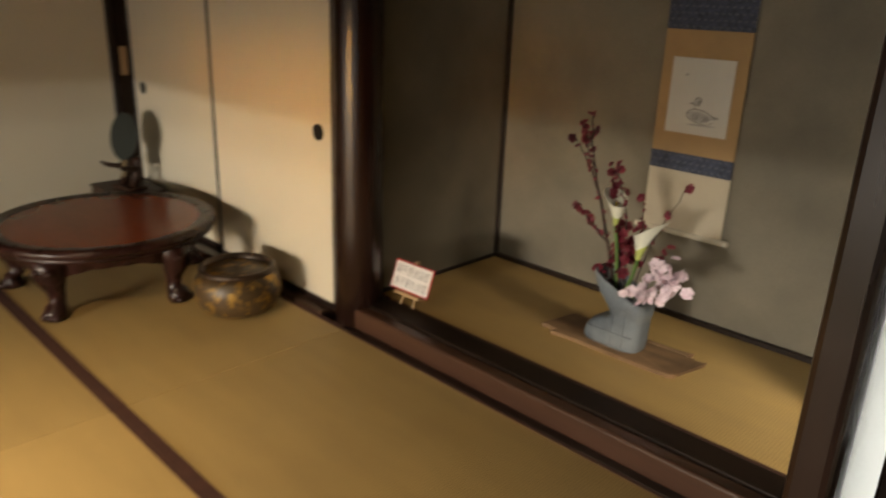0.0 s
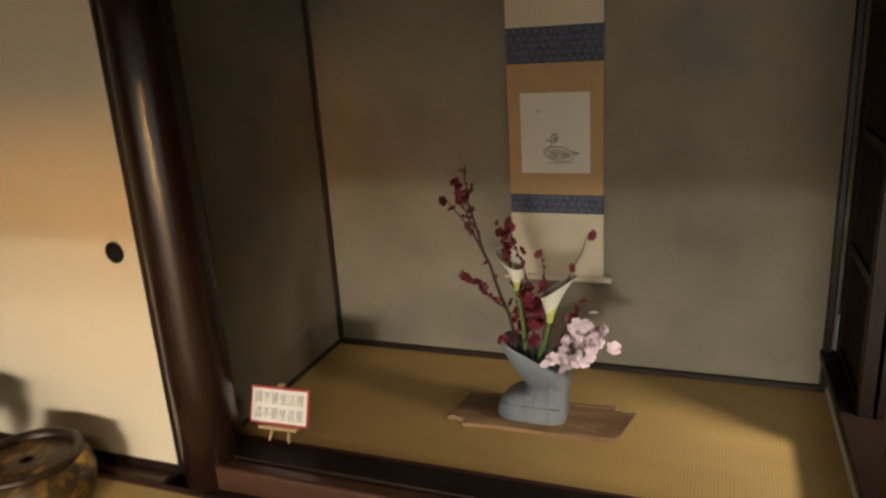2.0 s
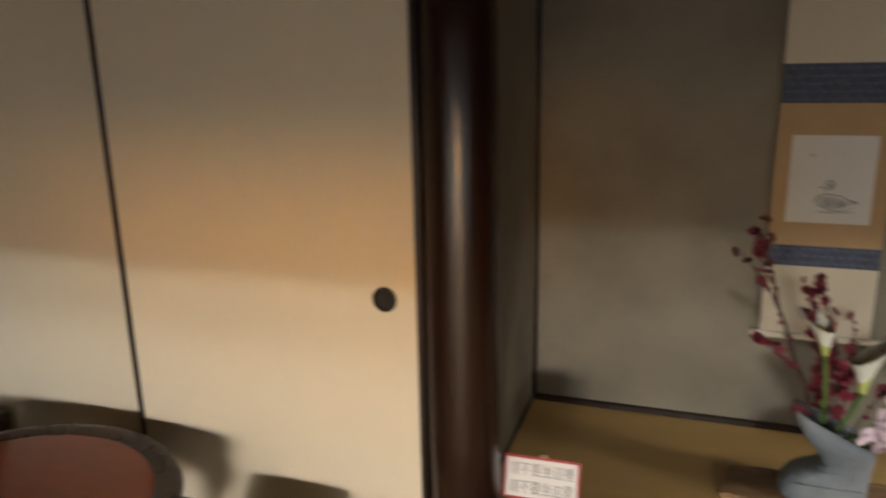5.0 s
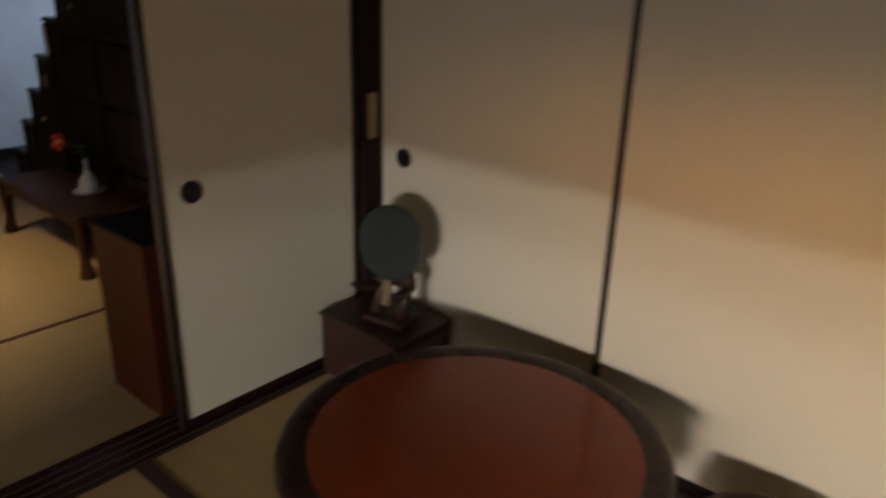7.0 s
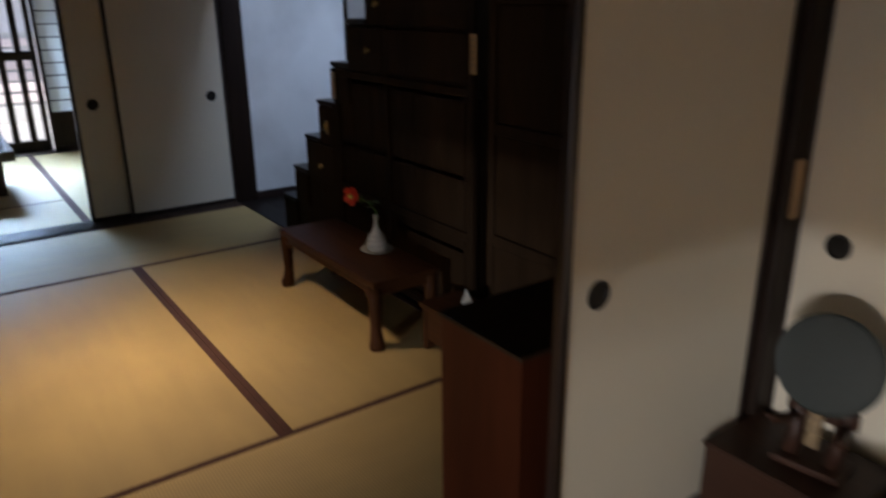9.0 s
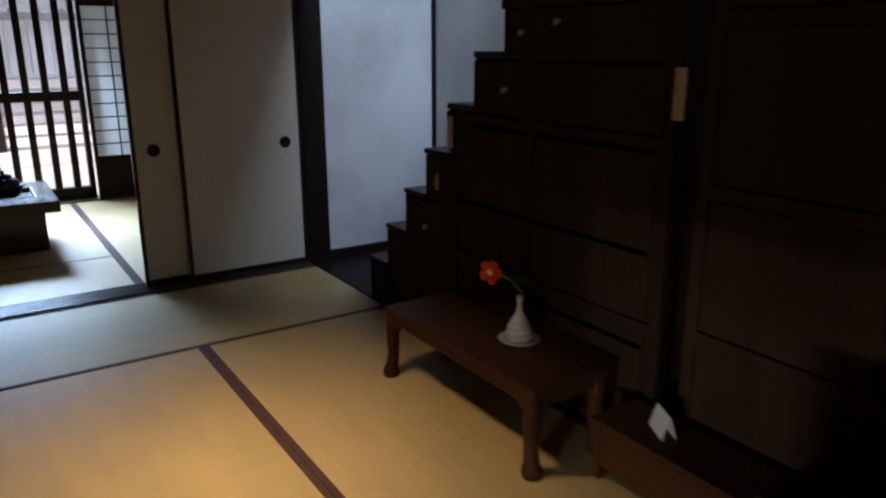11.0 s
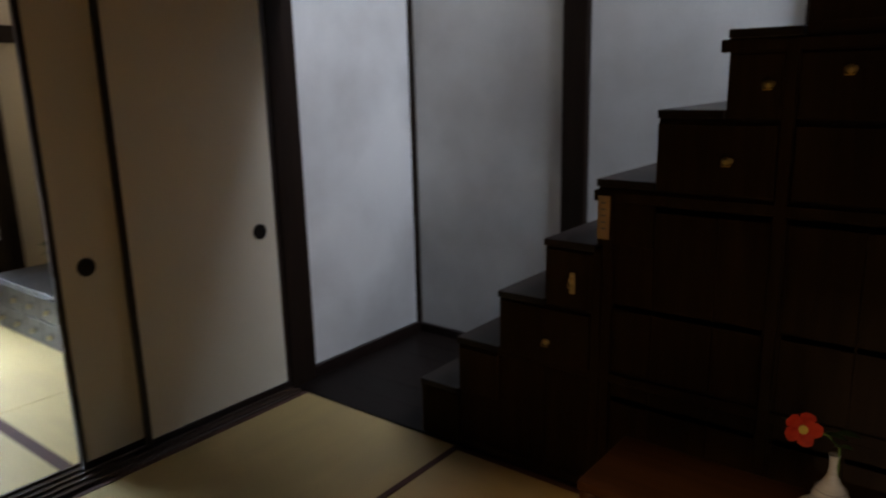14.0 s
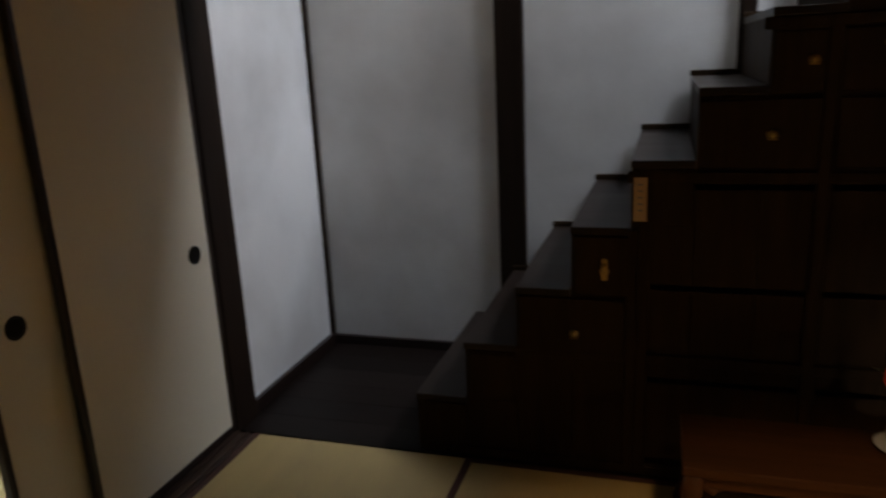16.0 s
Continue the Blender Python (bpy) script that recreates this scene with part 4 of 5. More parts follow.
part("ash", bm, painted("grey_ash", (0.20, 0.175, 0.15), rough=0.95, dark=0.7, scale=25, fine=160, bump=0.6), brazier, "bed of grey ash")

MIRRORBOX = painted("brown_box_wood", (0.045, 0.020, 0.012), spec=0.25, rough=0.45, dark=0.6, scale=5, stretch=(0.1, 1, 1), fine=44, bump=0.12, coat=0.0)
chest = thing("dressing_box", -4.380, 2.118, 0.0, "dark brown lacquered box with drawers in the corner", "box")
part("body", one(-0.186, 0.186, -0.132, 0.128, 0.0, 0.228, 0.004, 2), MIRRORBOX, chest)
part("lid", one(-0.192, 0.192, -0.138, 0.132, 0.228, 0.243, 0.004, 2), MIRRORBOX, chest)
for z in (0.016, 0.122):
    dr = part("drawer", one(0.186, 0.194, -0.118, 0.114, z, z + 0.096, 0.002), MIRRORBOX, chest)
    bm = bmesh.new()
    lathe(bm, [(0.010, 0.0), (0.011, 0.006), (0.004, 0.012)], 12, Matrix.Translation((0.193, 0, z + 0.05)) @ Matrix.Rotation(radians(90), 4, "Y"))
    part("knob", bm, IRON, dr)
stand = thing("mirror_stand", -4.342, 2.109, 0.243, "small dark wooden stand for a round hand mirror", "stand", rz=8)
part("foot", one(-0.085, 0.085, -0.055, 0.055, 0.0, 0.020, 0.005, 2), MIRRORBOX, stand)
for s in (-1, 1):
    bm = bmesh.new()
    tube(bm, [(s * 0.052, -0.01, 0.018), (s * 0.052, 0.012, 0.08), (s * 0.056, 0.026, 0.150), (s * 0.060, 0.028, 0.180)], [0.022, 0.019, 0.020, 0.016], 10)
    part("arm", bm, MIRRORBOX, stand, smooth=True)
part("cross_bar", one(-0.085, 0.085, 0.014, 0.034, 0.120, 0.170, 0.006), MIRRORBOX, stand)
for s in (-1, 1):
    bm = bmesh.new()
    tube(bm, [(s * 0.056, 0.020, 0.118), (s * 0.066, -0.030, 0.120), (s * 0.076, -0.075, 0.132), (s * 0.084, -0.104, 0.152)], [0.016, 0.015, 0.013, 0.007], 8)
    part("curled_rest", bm, MIRRORBOX, stand, smooth=True)
BRONZE = painted("dull_bronze", (0.026, 0.032, 0.029), spec=0.3, rough=0.5, metal=0.1, dark=0.85, scale=5, fine=70, bump=0.04)
mirror = thing("hand_mirror", -4.342, 2.109, 0.243, "round dull grey-green bronze mirror leaning on a stand", "mirror", rz=8)
mm = Matrix.Translation((0.004, -0.008, 0.288)) @ Matrix.Rotation(radians(90 - 12), 4, "X")
bm = bmesh.new()
lathe(bm, [(0.120, -0.005), (0.127, -0.002), (0.127, 0.004), (0.122, 0.006), (0.117, 0.0045), (0.01, 0.0045)], 56, mm)
part("disc", bm, BRONZE, mirror, "dull polished bronze disc")
part("handle", one(-0.017, 0.017, -0.046, -0.036, 0.060, 0.182, 0.003, m=Matrix.Rotation(radians(-9), 4, "X")), painted("rattan_wrap", (0.21, 0.14, 0.065), rough=0.6, dark=0.7, scale=20, stretch=(1, 1, 6), fine=90, bump=0.3), mirror, "rattan-wrapped tan handle")


# ---------------------------------------------------------------- stair room
RISE, RUN = 0.2125, 0.187
FRONT, BACK = 2.190, 3.078
stairs = thing("stair_chest", -7.809, FRONT, 0.0, "black-brown wooden step chest with drawers rising against the wall", "staircase")
DEPTH = BACK - FRONT
for i in range(10):
    x0 = i * RUN
    z1 = 0.230 + i * RISE
    step = part("step_box", one(x0 - 0.001, x0 + RUN - 0.002, 0.012, DEPTH, 0.0, z1 - 0.024, 0.002), CHEST, stairs)
    part("tread", one(x0 - 0.003, x0 + RUN - 0.003, -0.004, DEPTH, z1 - 0.024, z1, 0.003, 2), TREAD, step, "worn tread with rounded nosing")
    part("front_panel", one(x0 + 0.002, x0 + RUN - 0.004, 0.001, 0.013, max(0.01, z1 - 0.205), z1 - 0.030, 0.002), CHEST, step)
    if i > 0:
        part("rear_rail", one(x0 - 0.006, x0 + RUN, DEPTH - 0.004, DEPTH + 0.016, z1 - 0.002, z1 + 0.022, 0.003), CHEST, step)
# carcase under the steps: posts, rails, slatted doors and drawers
for x, h in ((0.0, 0.216), (0.735, 0.86), (0.77, 1.05), (1.265, 1.47), (1.905, 2.10)):
    part("upright", one(x, x + 0.034, -0.002, 0.030, 0.0, h, 0.003), CHEST, stairs)
for x0, x1, z in ((0.0, 1.94, 0.0), (0.37, 1.94, 0.410), (0.735, 1.94, 1.010), (1.10, 1.94, 1.445)):
    part("cross_rail", one(x0, x1, -0.001, 0.028, z, z + 0.034, 0.003), CHEST, stairs)
part("inner_back", one(0.80, 1.92, 0.06, 0.075, 0.03, 1.0), CHEST, stairs)
for d, (x0, x1) in enumerate(((0.805, 1.260), (1.302, 1.900))):
    door = part("slatted_door", one(x0, x1, 0.026, 0.036, 0.040, 1.008, 0.002), CHEST, stairs)
    k = int((x1 - x0) / 0.036)
    for j in range(k):
        x = x0 + (j + 0.5) * (x1 - x0) / k
        part("slat", one(x - 0.006, x + 0.006, 0.016, 0.027, 0.060, 0.990, 0.001), CHEST, door)
    for z in (0.042, 0.34, 0.66, 0.985):
        part("door_rail", one(x0, x1, 0.012, 0.030, z, z + 0.022, 0.002), CHEST, door)


def drawer(x0, x1, z0, z1, pulls):
    dr = part("drawer", one(x0, x1, -0.004, 0.010, z0, z1, 0.003), CHEST, stairs)
    for px, pz, tall in pulls:
        plate = part("pull_plate", one(px - (0.010 if tall else 0.016), px + (0.010 if tall else 0.016), -0.007, -0.003, pz - (0.036 if tall else 0.007), pz + (0.036 if tall else 0.007), 0.003), BRASS, dr, "small brass fitting")
        bm = bmesh.new()
        lathe(bm, [(0.011, 0), (0.012, 0.005), (0.006, 0.011), (0.002, 0.013)], 12, Matrix.Translation((px, -0.007, pz + (0.012 if tall else 0))) @ Matrix.Rotation(radians(90), 4, "X"))
        part("knob", bm, BRASS, plate)
        bm = bmesh.new()
        tube(bm, [(px - 0.014, -0.010, pz), (px - 0.011, -0.017, pz - 0.014), (px + 0.011, -0.017, pz - 0.014), (px + 0.014, -0.010, pz)], 0.0022, 6)
        part("bail", bm, BRASS, plate)


drawer(0.570, 0.742, 0.640, 0.836, [(0.667, 0.728, True)])
drawer(0.385, 0.732, 0.430, 0.625, [(0.570, 0.505, False)])
drawer(0.935, 1.262, 1.055, 1.255, [(1.137, 1.155, False)])
drawer(1.125, 1.262, 1.270, 1.440, [(1.231, 1.362, False)])
drawer(1.305, 1.900, 1.270, 1.440, [(1.419, 1.396, False)])
drawer(1.305, 1.900, 1.055, 1.255, [])
drawer(0.195, 0.368, 0.225, 0.405, [])


def paper_tag(x, z, h, label):
    t = thing("paper_tag", x, FRONT - 0.006, z, label, "tag")
    part("slip", one(-0.020, 0.020, -0.004, -0.001, -h / 2, h / 2, 0.0005), PALEWOOD, t)
    for k in range(5):
        zz = h / 2 - 0.02 - k * (h - 0.035) / 5
        part("writing_bar", one(-0.008, 0.008, -0.0048, -0.0038, zz - 0.004, zz + 0.001), INK, t)


paper_tag(-7.035, 0.960, 0.137, "narrow tan label slip on the step chest")
paper_tag(-5.856, 1.177, 0.150, "narrow tan label slip on the chest upright")

cupboard = thing("tall_cupboard", -5.235, FRONT, 0.0, "tall black-brown wooden cupboard beside the step chest", "cupboard")
part("body", one(-0.535, 0.535, 0.02, 0.90, 0.0, 2.05), CHEST, cupboard)
for x in (-0.535, -0.02, 0.495):
    part("upright", one(x, x + 0.04, -0.004, 0.021, 0.0, 2.05, 0.003), CHEST, cupboard)
for z in (0.0, 0.44, 0.885, 1.36, 2.01):
    part("cross_rail", one(-0.495, 0.495, -0.002, 0.021, z, z + 0.045, 0.003), CHEST, cupboard)
for x0, x1 in ((-0.493, -0.022), (0.022, 0.493)):
    for z0, z1 in ((0.048, 0.438), (0.488, 0.882), (0.933, 1.357), (1.408, 2.007)):
        d = part("door", one(x0, x1, 0.006, 0.0205, z0, z1, 0.002), CHEST, cupboard)
        bm = bmesh.new()
        lathe(bm, [(0.016, 0), (0.016, 0.003), (0.008, 0.004)], 14, Matrix.Translation((x0 + 0.06 if x0 > 0 else x1 - 0.06, 0.006, (z0 + z1) / 2)) @ Matrix.Rotation(radians(90), 4, "X"))
        part("finger_pull", bm, IRON, d)

# low bench with flower
BENCH = painted("brown_bench_wood", (0.060, 0.0235, 0.009), spec=0.08, rough=0.5, dark=0.5, scale=4, stretch=(0.08, 1, 1), fine=40, bump=0.12)
bench = thing("low_bench", -6.430, 1.925, -0.004, "low dark brown wooden display bench on scrolled legs", "bench")
part("top", one(-0.465, 0.465, -0.160, 0.160, 0.276, 0.304, 0.005, 2), BENCH, bench)
for s in (-1, 1):
    part("long_rail", one(-0.43, 0.43, s * 0.138 - 0.010, s * 0.138 + 0.010, 0.240, 0.277, 0.002), BENCH, bench)
    part("end_rail", one(s * 0.438 - 0.010, s * 0.438 + 0.010, -0.135, 0.135, 0.235, 0.277, 0.002), BENCH, bench)
    for q in (-1, 1):
        bm = bmesh.new()
        tube(bm, [(s * 0.432, q * 0.138, 0.277), (s * 0.436, q * 0.138, 0.20), (s * 0.432, q * 0.138, 0.10), (s * 0.440, q * 0.140, 0.055), (s * 0.446, q * 0.142, 0.025), (s * 0.446, q * 0.142, 0.0)],
             [0.031, 0.028, 0.023, 0.027, 0.035, 0.033], 10)
        leg = part("leg", bm, BENCH, bench, smooth=True)
        bm = bmesh.new()
        tube(bm, [(s * 0.405, q * 0.138, 0.245), (s * 0.38, q * 0.138, 0.225), (s * 0.36, q * 0.138, 0.240)], [0.016, 0.012, 0.006], 8)
        part("bracket", bm, BENCH, leg, smooth=True)
PORC = painted("grey_white_porcelain", (0.50, 0.50, 0.48), rough=0.22, dark=0.8, scale=14, stretch=(1, 1, 4), fine=80, bump=0.05)
BX, BY, BZ = -6.306, 1.985, 0.300
saucer = thing("saucer", BX, BY, BZ, "round white porcelain saucer on the bench", "saucer")
bm = bmesh.new()
lathe(bm, [(0.032, 0.0), (0.047, 0.002), (0.074, 0.011), (0.076, 0.014), (0.070, 0.0135), (0.044, 0.006), (0.002, 0.006)], 40)
part("dish", bm, PORC, saucer, smooth=True)
bottle = thing("bud_vase", BX, BY, BZ + 0.0062, "slim white banded porcelain bud vase on a saucer", "vase")
bm = bmesh.new()
lathe(bm, [(0.030, 0.0), (0.040, 0.004), (0.047, 0.02), (0.047, 0.035), (0.042, 0.050), (0.034, 0.070), (0.022, 0.088), (0.0125, 0.108), (0.0095, 0.132), (0.011, 0.156), (0.014, 0.163), (0.010, 0.162), (0.007, 0.145)], 40)
part("body", bm, PORC, bottle, smooth=True)
for z, r in ((0.030, 0.0478), (0.052, 0.0435), (0.070, 0.0375)):
    bm = bmesh.new()
    tube(bm, [(r * math.cos(a), r * math.sin(a), z) for a in np.linspace(0, 2 * math.pi, 33)], 0.0012, 5)
    part("painted_ring", bm, painted("grey_glaze", (0.20, 0.21, 0.22), rough=0.3), bottle)
CAMELLIA = painted("camellia_red", (0.52, 0.045, 0.025), spec=0.2, rough=0.6, dark=0.7, scale=20, fine=90)
LEAF = painted("glossy_leaf", (0.030, 0.075, 0.022), rough=0.35, dark=0.6, scale=20, fine=90)
camellia = thing("camellia", BX + 0.010, BY, BZ + 0.006, "single red camellia with yellow centre and dark leaves", "flower")
bm = bmesh.new()
tube(bm, [(0, 0, 0.10), (0.0, -0.004, 0.185), (-0.025, -0.030, 0.225), (-0.070, -0.062, 0.244)], [0.003, 0.003, 0.0028, 0.0024], 6)
part("stem", bm, GREEN, camellia)
fm = Matrix.Translation((-0.074, -0.078, 0.250)) @ Matrix.Rotation(radians(82), 4, "X") @ Matrix.Rotation(radians(22), 4, "Y")
for k in range(9):
    bm = bmesh.new()
    inner = k >= 5
    a = 2 * math.pi * (k / 5 if not inner else (k - 4.5) / 4)
    R = 0.042 if not inner else 0.029
    c = bm.verts.new(fm @ Vector((0, 0, 0)))
    rim = []
    for u, w, z in ((0.35, -0.34, 0.10), (0.75, -0.46, 0.16), (1.0, -0.25, 0.30), (1.04, 0.05, 0.34), (1.0, 0.28, 0.30), (0.75, 0.46, 0.16), (0.35, 0.34, 0.10)):
        rim.append(bm.verts.new(fm @ Matrix.Rotation(a, 4, "Z") @ Vector((u * R, w * R, (z + (0.35 if inner else 0)) * R))))
    mid = bm.verts.new(fm @ Matrix.Rotation(a, 4, "Z") @ Vector((0.62 * R, 0, (0.05 + (0.2 if inner else 0)) * R)))
    for u, v in zip(rim, rim[1:]):
        bm.faces.new((mid, u, v))
    bm.faces.new((c, rim[0], mid)), bm.faces.new((c, mid, rim[-1]))
    part("petal", bm, CAMELLIA, camellia, smooth=True)
bm = bmesh.new()
lathe(bm, [(0.007, 0.0), (0.010, 0.008), (0.011, 0.016), (0.003, 0.018)], 12, fm)
part("stamens", bm, YELLOW, camellia, "yellow stamens")
for k, (x, y, z, a, t) in enumerate(((-0.03, -0.04, 0.232, 0.4, 0.3), (-0.055, -0.05, 0.215, 2.6, -0.5), (-0.01, -0.03, 0.200, -0.6, -0.3), (-0.080, -0.05, 0.225, 3.4, -0.6), (-0.01, -0.02, 0.232, 0.2, 0.1))):
    bm = bmesh.new()
    m = Matrix.Translation((x, y, z)) @ Matrix.Rotation(a, 4, "Z") @ Matrix.Rotation(t, 4, "Y")
    top = [bm.verts.new(m @ Vector((0.058 * f, 0, 0.004 * math.sin(3.1 * f)))) for f in np.linspace(0, 1, 6)]
    for s in (-1, 1):
        edge = [bm.verts.new(m @ Vector((0.058 * f, s * 0.016 * math.sin(3.14 * f ** 0.8), 0.006 * math.sin(3.1 * f)))) for f in np.linspace(0.02, 0.98, 6)]
        for i in range(5):
            bm.faces.new((top[i], top[i + 1], edge[i + 1], edge[i]))
    part("leaf", bm, LEAF, camellia, smooth=True)

# low cabinet by the partition, small stand with a folded paper
CAB = painted("red_brown_cabinet", (0.046, 0.012, 0.005), spec=0.06, rough=0.45, dark=0.55, scale=4, stretch=(1, 1, 0.10), fine=44, bump=0.12)
cabinet = thing("low_cabinet", -4.842, 1.772, 0.0, "low reddish brown wooden cabinet with dark top by the partition", "cabinet")
part("body", one(-0.186, 0.136, -0.336, 0.330, 0.0, 0.590, 0.003, 2), CAB, cabinet)
part("top", one(-0.194, 0.140, -0.341, 0.334, 0.590, 0.602, 0.003, 2), CHEST, cabinet)
for j in range(2):
    d = part("door", one(-0.192, -0.186, -0.31 + j * 0.315, -0.005 + j * 0.315, 0.03, 0.56, 0.002), CAB, cabinet)
    bm = bmesh.new()
    lathe(bm, [(0.012, 0), (0.012, 0.004), (0.005, 0.010)], 12, Matrix.Translation((-0.192, -0.05 + j * 0.10, 0.25)) @ Matrix.Rotation(radians(-90), 4, "Y"))
    part("knob", bm, IRON, d)
tray = thing("low_stand", -5.50, 2.045, 0.0, "low dark wooden stand on the mat beside the cupboard", "stand")
part("top", one(-0.40, 0.36, -0.105, 0.105, 0.180, 0.202, 0.003, 2), BENCH, tray)
for x in (-0.37, 0.33):
    part("side_board", one(x - 0.012, x + 0.012, -0.10, 0.10, 0.0, 0.180, 0.002), BENCH, tray)
part("front_board", one(-0.36, 0.32, -0.095, -0.083, 0.045, 0.180, 0.002), BENCH, tray)
leaflet = thing("folded_leaflet", -5.71, 2.05, 0.202, "white folded paper leaflet standing on the low stand", "leaflet", rz=-28)
for s in (-1, 1):
    part("page", one(-0.05, 0.05, -0.0006, 0.0006, 0.0, 0.075, m=Matrix.Translation((0, s * 0.022, 0)) @ Matrix.Rotation(radians(17 * s), 4, "X")), DRAWING, leaflet)

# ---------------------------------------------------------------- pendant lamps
# fixtures out of view, their form assumed to go with the overhead light
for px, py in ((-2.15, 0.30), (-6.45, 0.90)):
    pend = thing("pendant_lamp", px, py, 1.87, "assumed hanging room lamp, never in view, with a dark metal shade", "lamp", "pendant lamps")
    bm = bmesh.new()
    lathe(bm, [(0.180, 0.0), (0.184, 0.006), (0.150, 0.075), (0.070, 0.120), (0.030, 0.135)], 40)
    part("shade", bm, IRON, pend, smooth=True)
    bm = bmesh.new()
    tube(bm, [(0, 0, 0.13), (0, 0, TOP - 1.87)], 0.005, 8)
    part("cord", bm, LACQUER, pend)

# ---------------------------------------------------------------- street room
globe = thing("ceiling_globe", -10.3, 0.66, 1.775, "round white glass lamp hanging in the street room", "lamp")
bm = bmesh.new()
lathe(bm, [(0.012, 0.0), (0.055, 0.010), (0.095, 0.040), (0.118, 0.090), (0.120, 0.130), (0.095, 0.190), (0.050, 0.222), (0.03, 0.23)], 32)
part("shade", bm, SHOJI, globe, "white round shade", smooth=True)
bm = bmesh.new()
tube(bm, [(0, 0, 0.225), (0, 0, TOP - 1.775)], 0.005, 8)
part("cord", bm, LACQUER, globe)
DESK = painted("dark_brazier_wood", (0.050, 0.030, 0.022), rough=0.22, dark=0.6, scale=4, stretch=(1, 0.08, 1), fine=40, bump=0.08, coat=0.3)
desk = thing("brazier_table", -10.07, 0.385, 0.0, "dark glossy long brazier table with thick overhanging top", "table")
for nm, x0, x1, y0, y1 in (("top_rim", 0.20, 0.425, -0.53, 0.53), ("top_rim", -0.425, -0.20, -0.53, 0.53), ("top_rim", -0.20, 0.20, 0.42, 0.53), ("top_rim", -0.20, 0.20, -0.53, 0.00)):
    part(nm, one(x0, x1, y0, y1, 0.285, 0.360, 0.005, 2), DESK, desk)
for y0, y1 in ((0.065, 0.45), (-0.45, -0.005)):
    part("pedestal", one(-0.32, 0.25, y0, y1, 0.0, 0.284, 0.003), DESK, desk)
part("ash_bed", one(-0.20, 0.20, 0.0, 0.42, 0.285, 0.330), painted("fire_ash", (0.07, 0.066, 0.062), rough=0.95, dark=0.7, scale=25, bump=0.6), desk)
for x0, x1, y0, y1 in ((-0.20, -0.188, 0.0, 0.42), (0.188, 0.20, 0.0, 0.42), (-0.188, 0.188, 0.0, 0.012), (-0.188, 0.188, 0.408, 0.42)):
    part("copper_lining", one(x0, x1, y0, y1, 0.330, 0.363), IRON, desk)
pot = thing("iron_kettle", -10.11, 0.64, 0.330, "squat dark iron kettle sitting in the brazier", "kettle")
bm = bmesh.new()
lathe(bm, [(0.07, 0.0), (0.10, 0.012), (0.125, 0.045), (0.118, 0.075), (0.085, 0.10), (0.06, 0.106)], 32)
part("body", bm, IRON, pot, smooth=True)
bm = bmesh.new()
lathe(bm, [(0.064, 0.104), (0.060, 0.114), (0.02, 0.122), (0.012, 0.128), (0.014, 0.138), (0.003, 0.143)], 24)
part("lid", bm, IRON, pot, smooth=True)
bm = bmesh.new()
lathe(bm, [(0.120, 0.052), (0.150, 0.058), (0.152, 0.064), (0.120, 0.068)], 32)
part("flange", bm, IRON, pot, smooth=True)
bm = bmesh.new()
tube(bm, [(0.10, 0.0, 0.055), (0.15, 0.0, 0.085), (0.165, 0.0, 0.10)], [0.018, 0.012, 0.010], 8)
part("spout", bm, IRON, pot, smooth=True)

for ob in pot.children:
    ob.data.transform(Matrix.Diagonal((0.88, 0.88, 1.32, 1)))
INKBLACK = painted("black_chest", (0.030, 0.026, 0.026), rough=0.35, dark=0.6, scale=6, fine=60, bump=0.15)
box_chest = thing("drawer_chest", -10.33, 1.93, 0.0, "small black drawer chest with metal fittings on the mats", "chest")
part("body", one(-0.42, 0.42, -0.195, 0.22, 0.0, 0.300, 0.003), INKBLACK, box_chest)
part("top", one(-0.43, 0.43, -0.205, 0.225, 0.300, 0.318, 0.003), INKBLACK, box_chest)
for i in range(4):
    for j in range(2):
        x0 = -0.405 + i * 0.204
        z0 = 0.02 + j * 0.142
        d = part("drawer", one(x0, x0 + 0.196, -0.207, -0.195, z0, z0 + 0.132, 0.003), INKBLACK, box_chest)
        part("metal_plate", one(x0 + 0.075, x0 + 0.121, -0.211, -0.206, z0 + 0.045, z0 + 0.085, 0.003), IRON, d)
        bm = bmesh.new()
        tube(bm, [(x0 + 0.082, -0.213, z0 + 0.068), (x0 + 0.086, -0.222, z0 + 0.048), (x0 + 0.110, -0.222, z0 + 0.048), (x0 + 0.114, -0.213, z0 + 0.068)], 0.003, 6)
        part("bail", bm, BRASS, d)
low = thing("low_box", -9.66, 2.0, 0.0, "plain low dark box against the wall", "box")
part("body", one(-0.235, 0.30, -0.20, 0.22, 0.0, 0.10, 0.003), INKBLACK, low)
part("lid", one(-0.24, 0.305, -0.205, 0.225, 0.10, 0.118, 0.003), INKBLACK, low)
lantern = thing("paper_lantern", -10.26, 2.06, 0.318, "square white paper lantern with dark wooden frame", "lantern")
part("paper_shade", one(-0.088, 0.088, -0.088, 0.088, 0.03, 0.245), SHOJI, lantern, "white paper shade")
for s in (-1, 1):
    for q in (-1, 1):
        part("corner_post", one(s * 0.092 - 0.007, s * 0.092 + 0.007, q * 0.092 - 0.007, q * 0.092 + 0.007, 0.0, 0.262), DARKWOOD, lantern)
part("base", one(-0.105, 0.105, -0.105, 0.105, 0.0, 0.020, 0.002), DARKWOOD, lantern)
part("cap", one(-0.112, 0.112, -0.112, 0.112, 0.255, 0.285, 0.004), DARKWOOD, lantern)
plant = thing("potted_plant", -10.50, 2.02, 0.318, "small green plant in a brown pot on the drawer chest", "plant")
bm = bmesh.new()
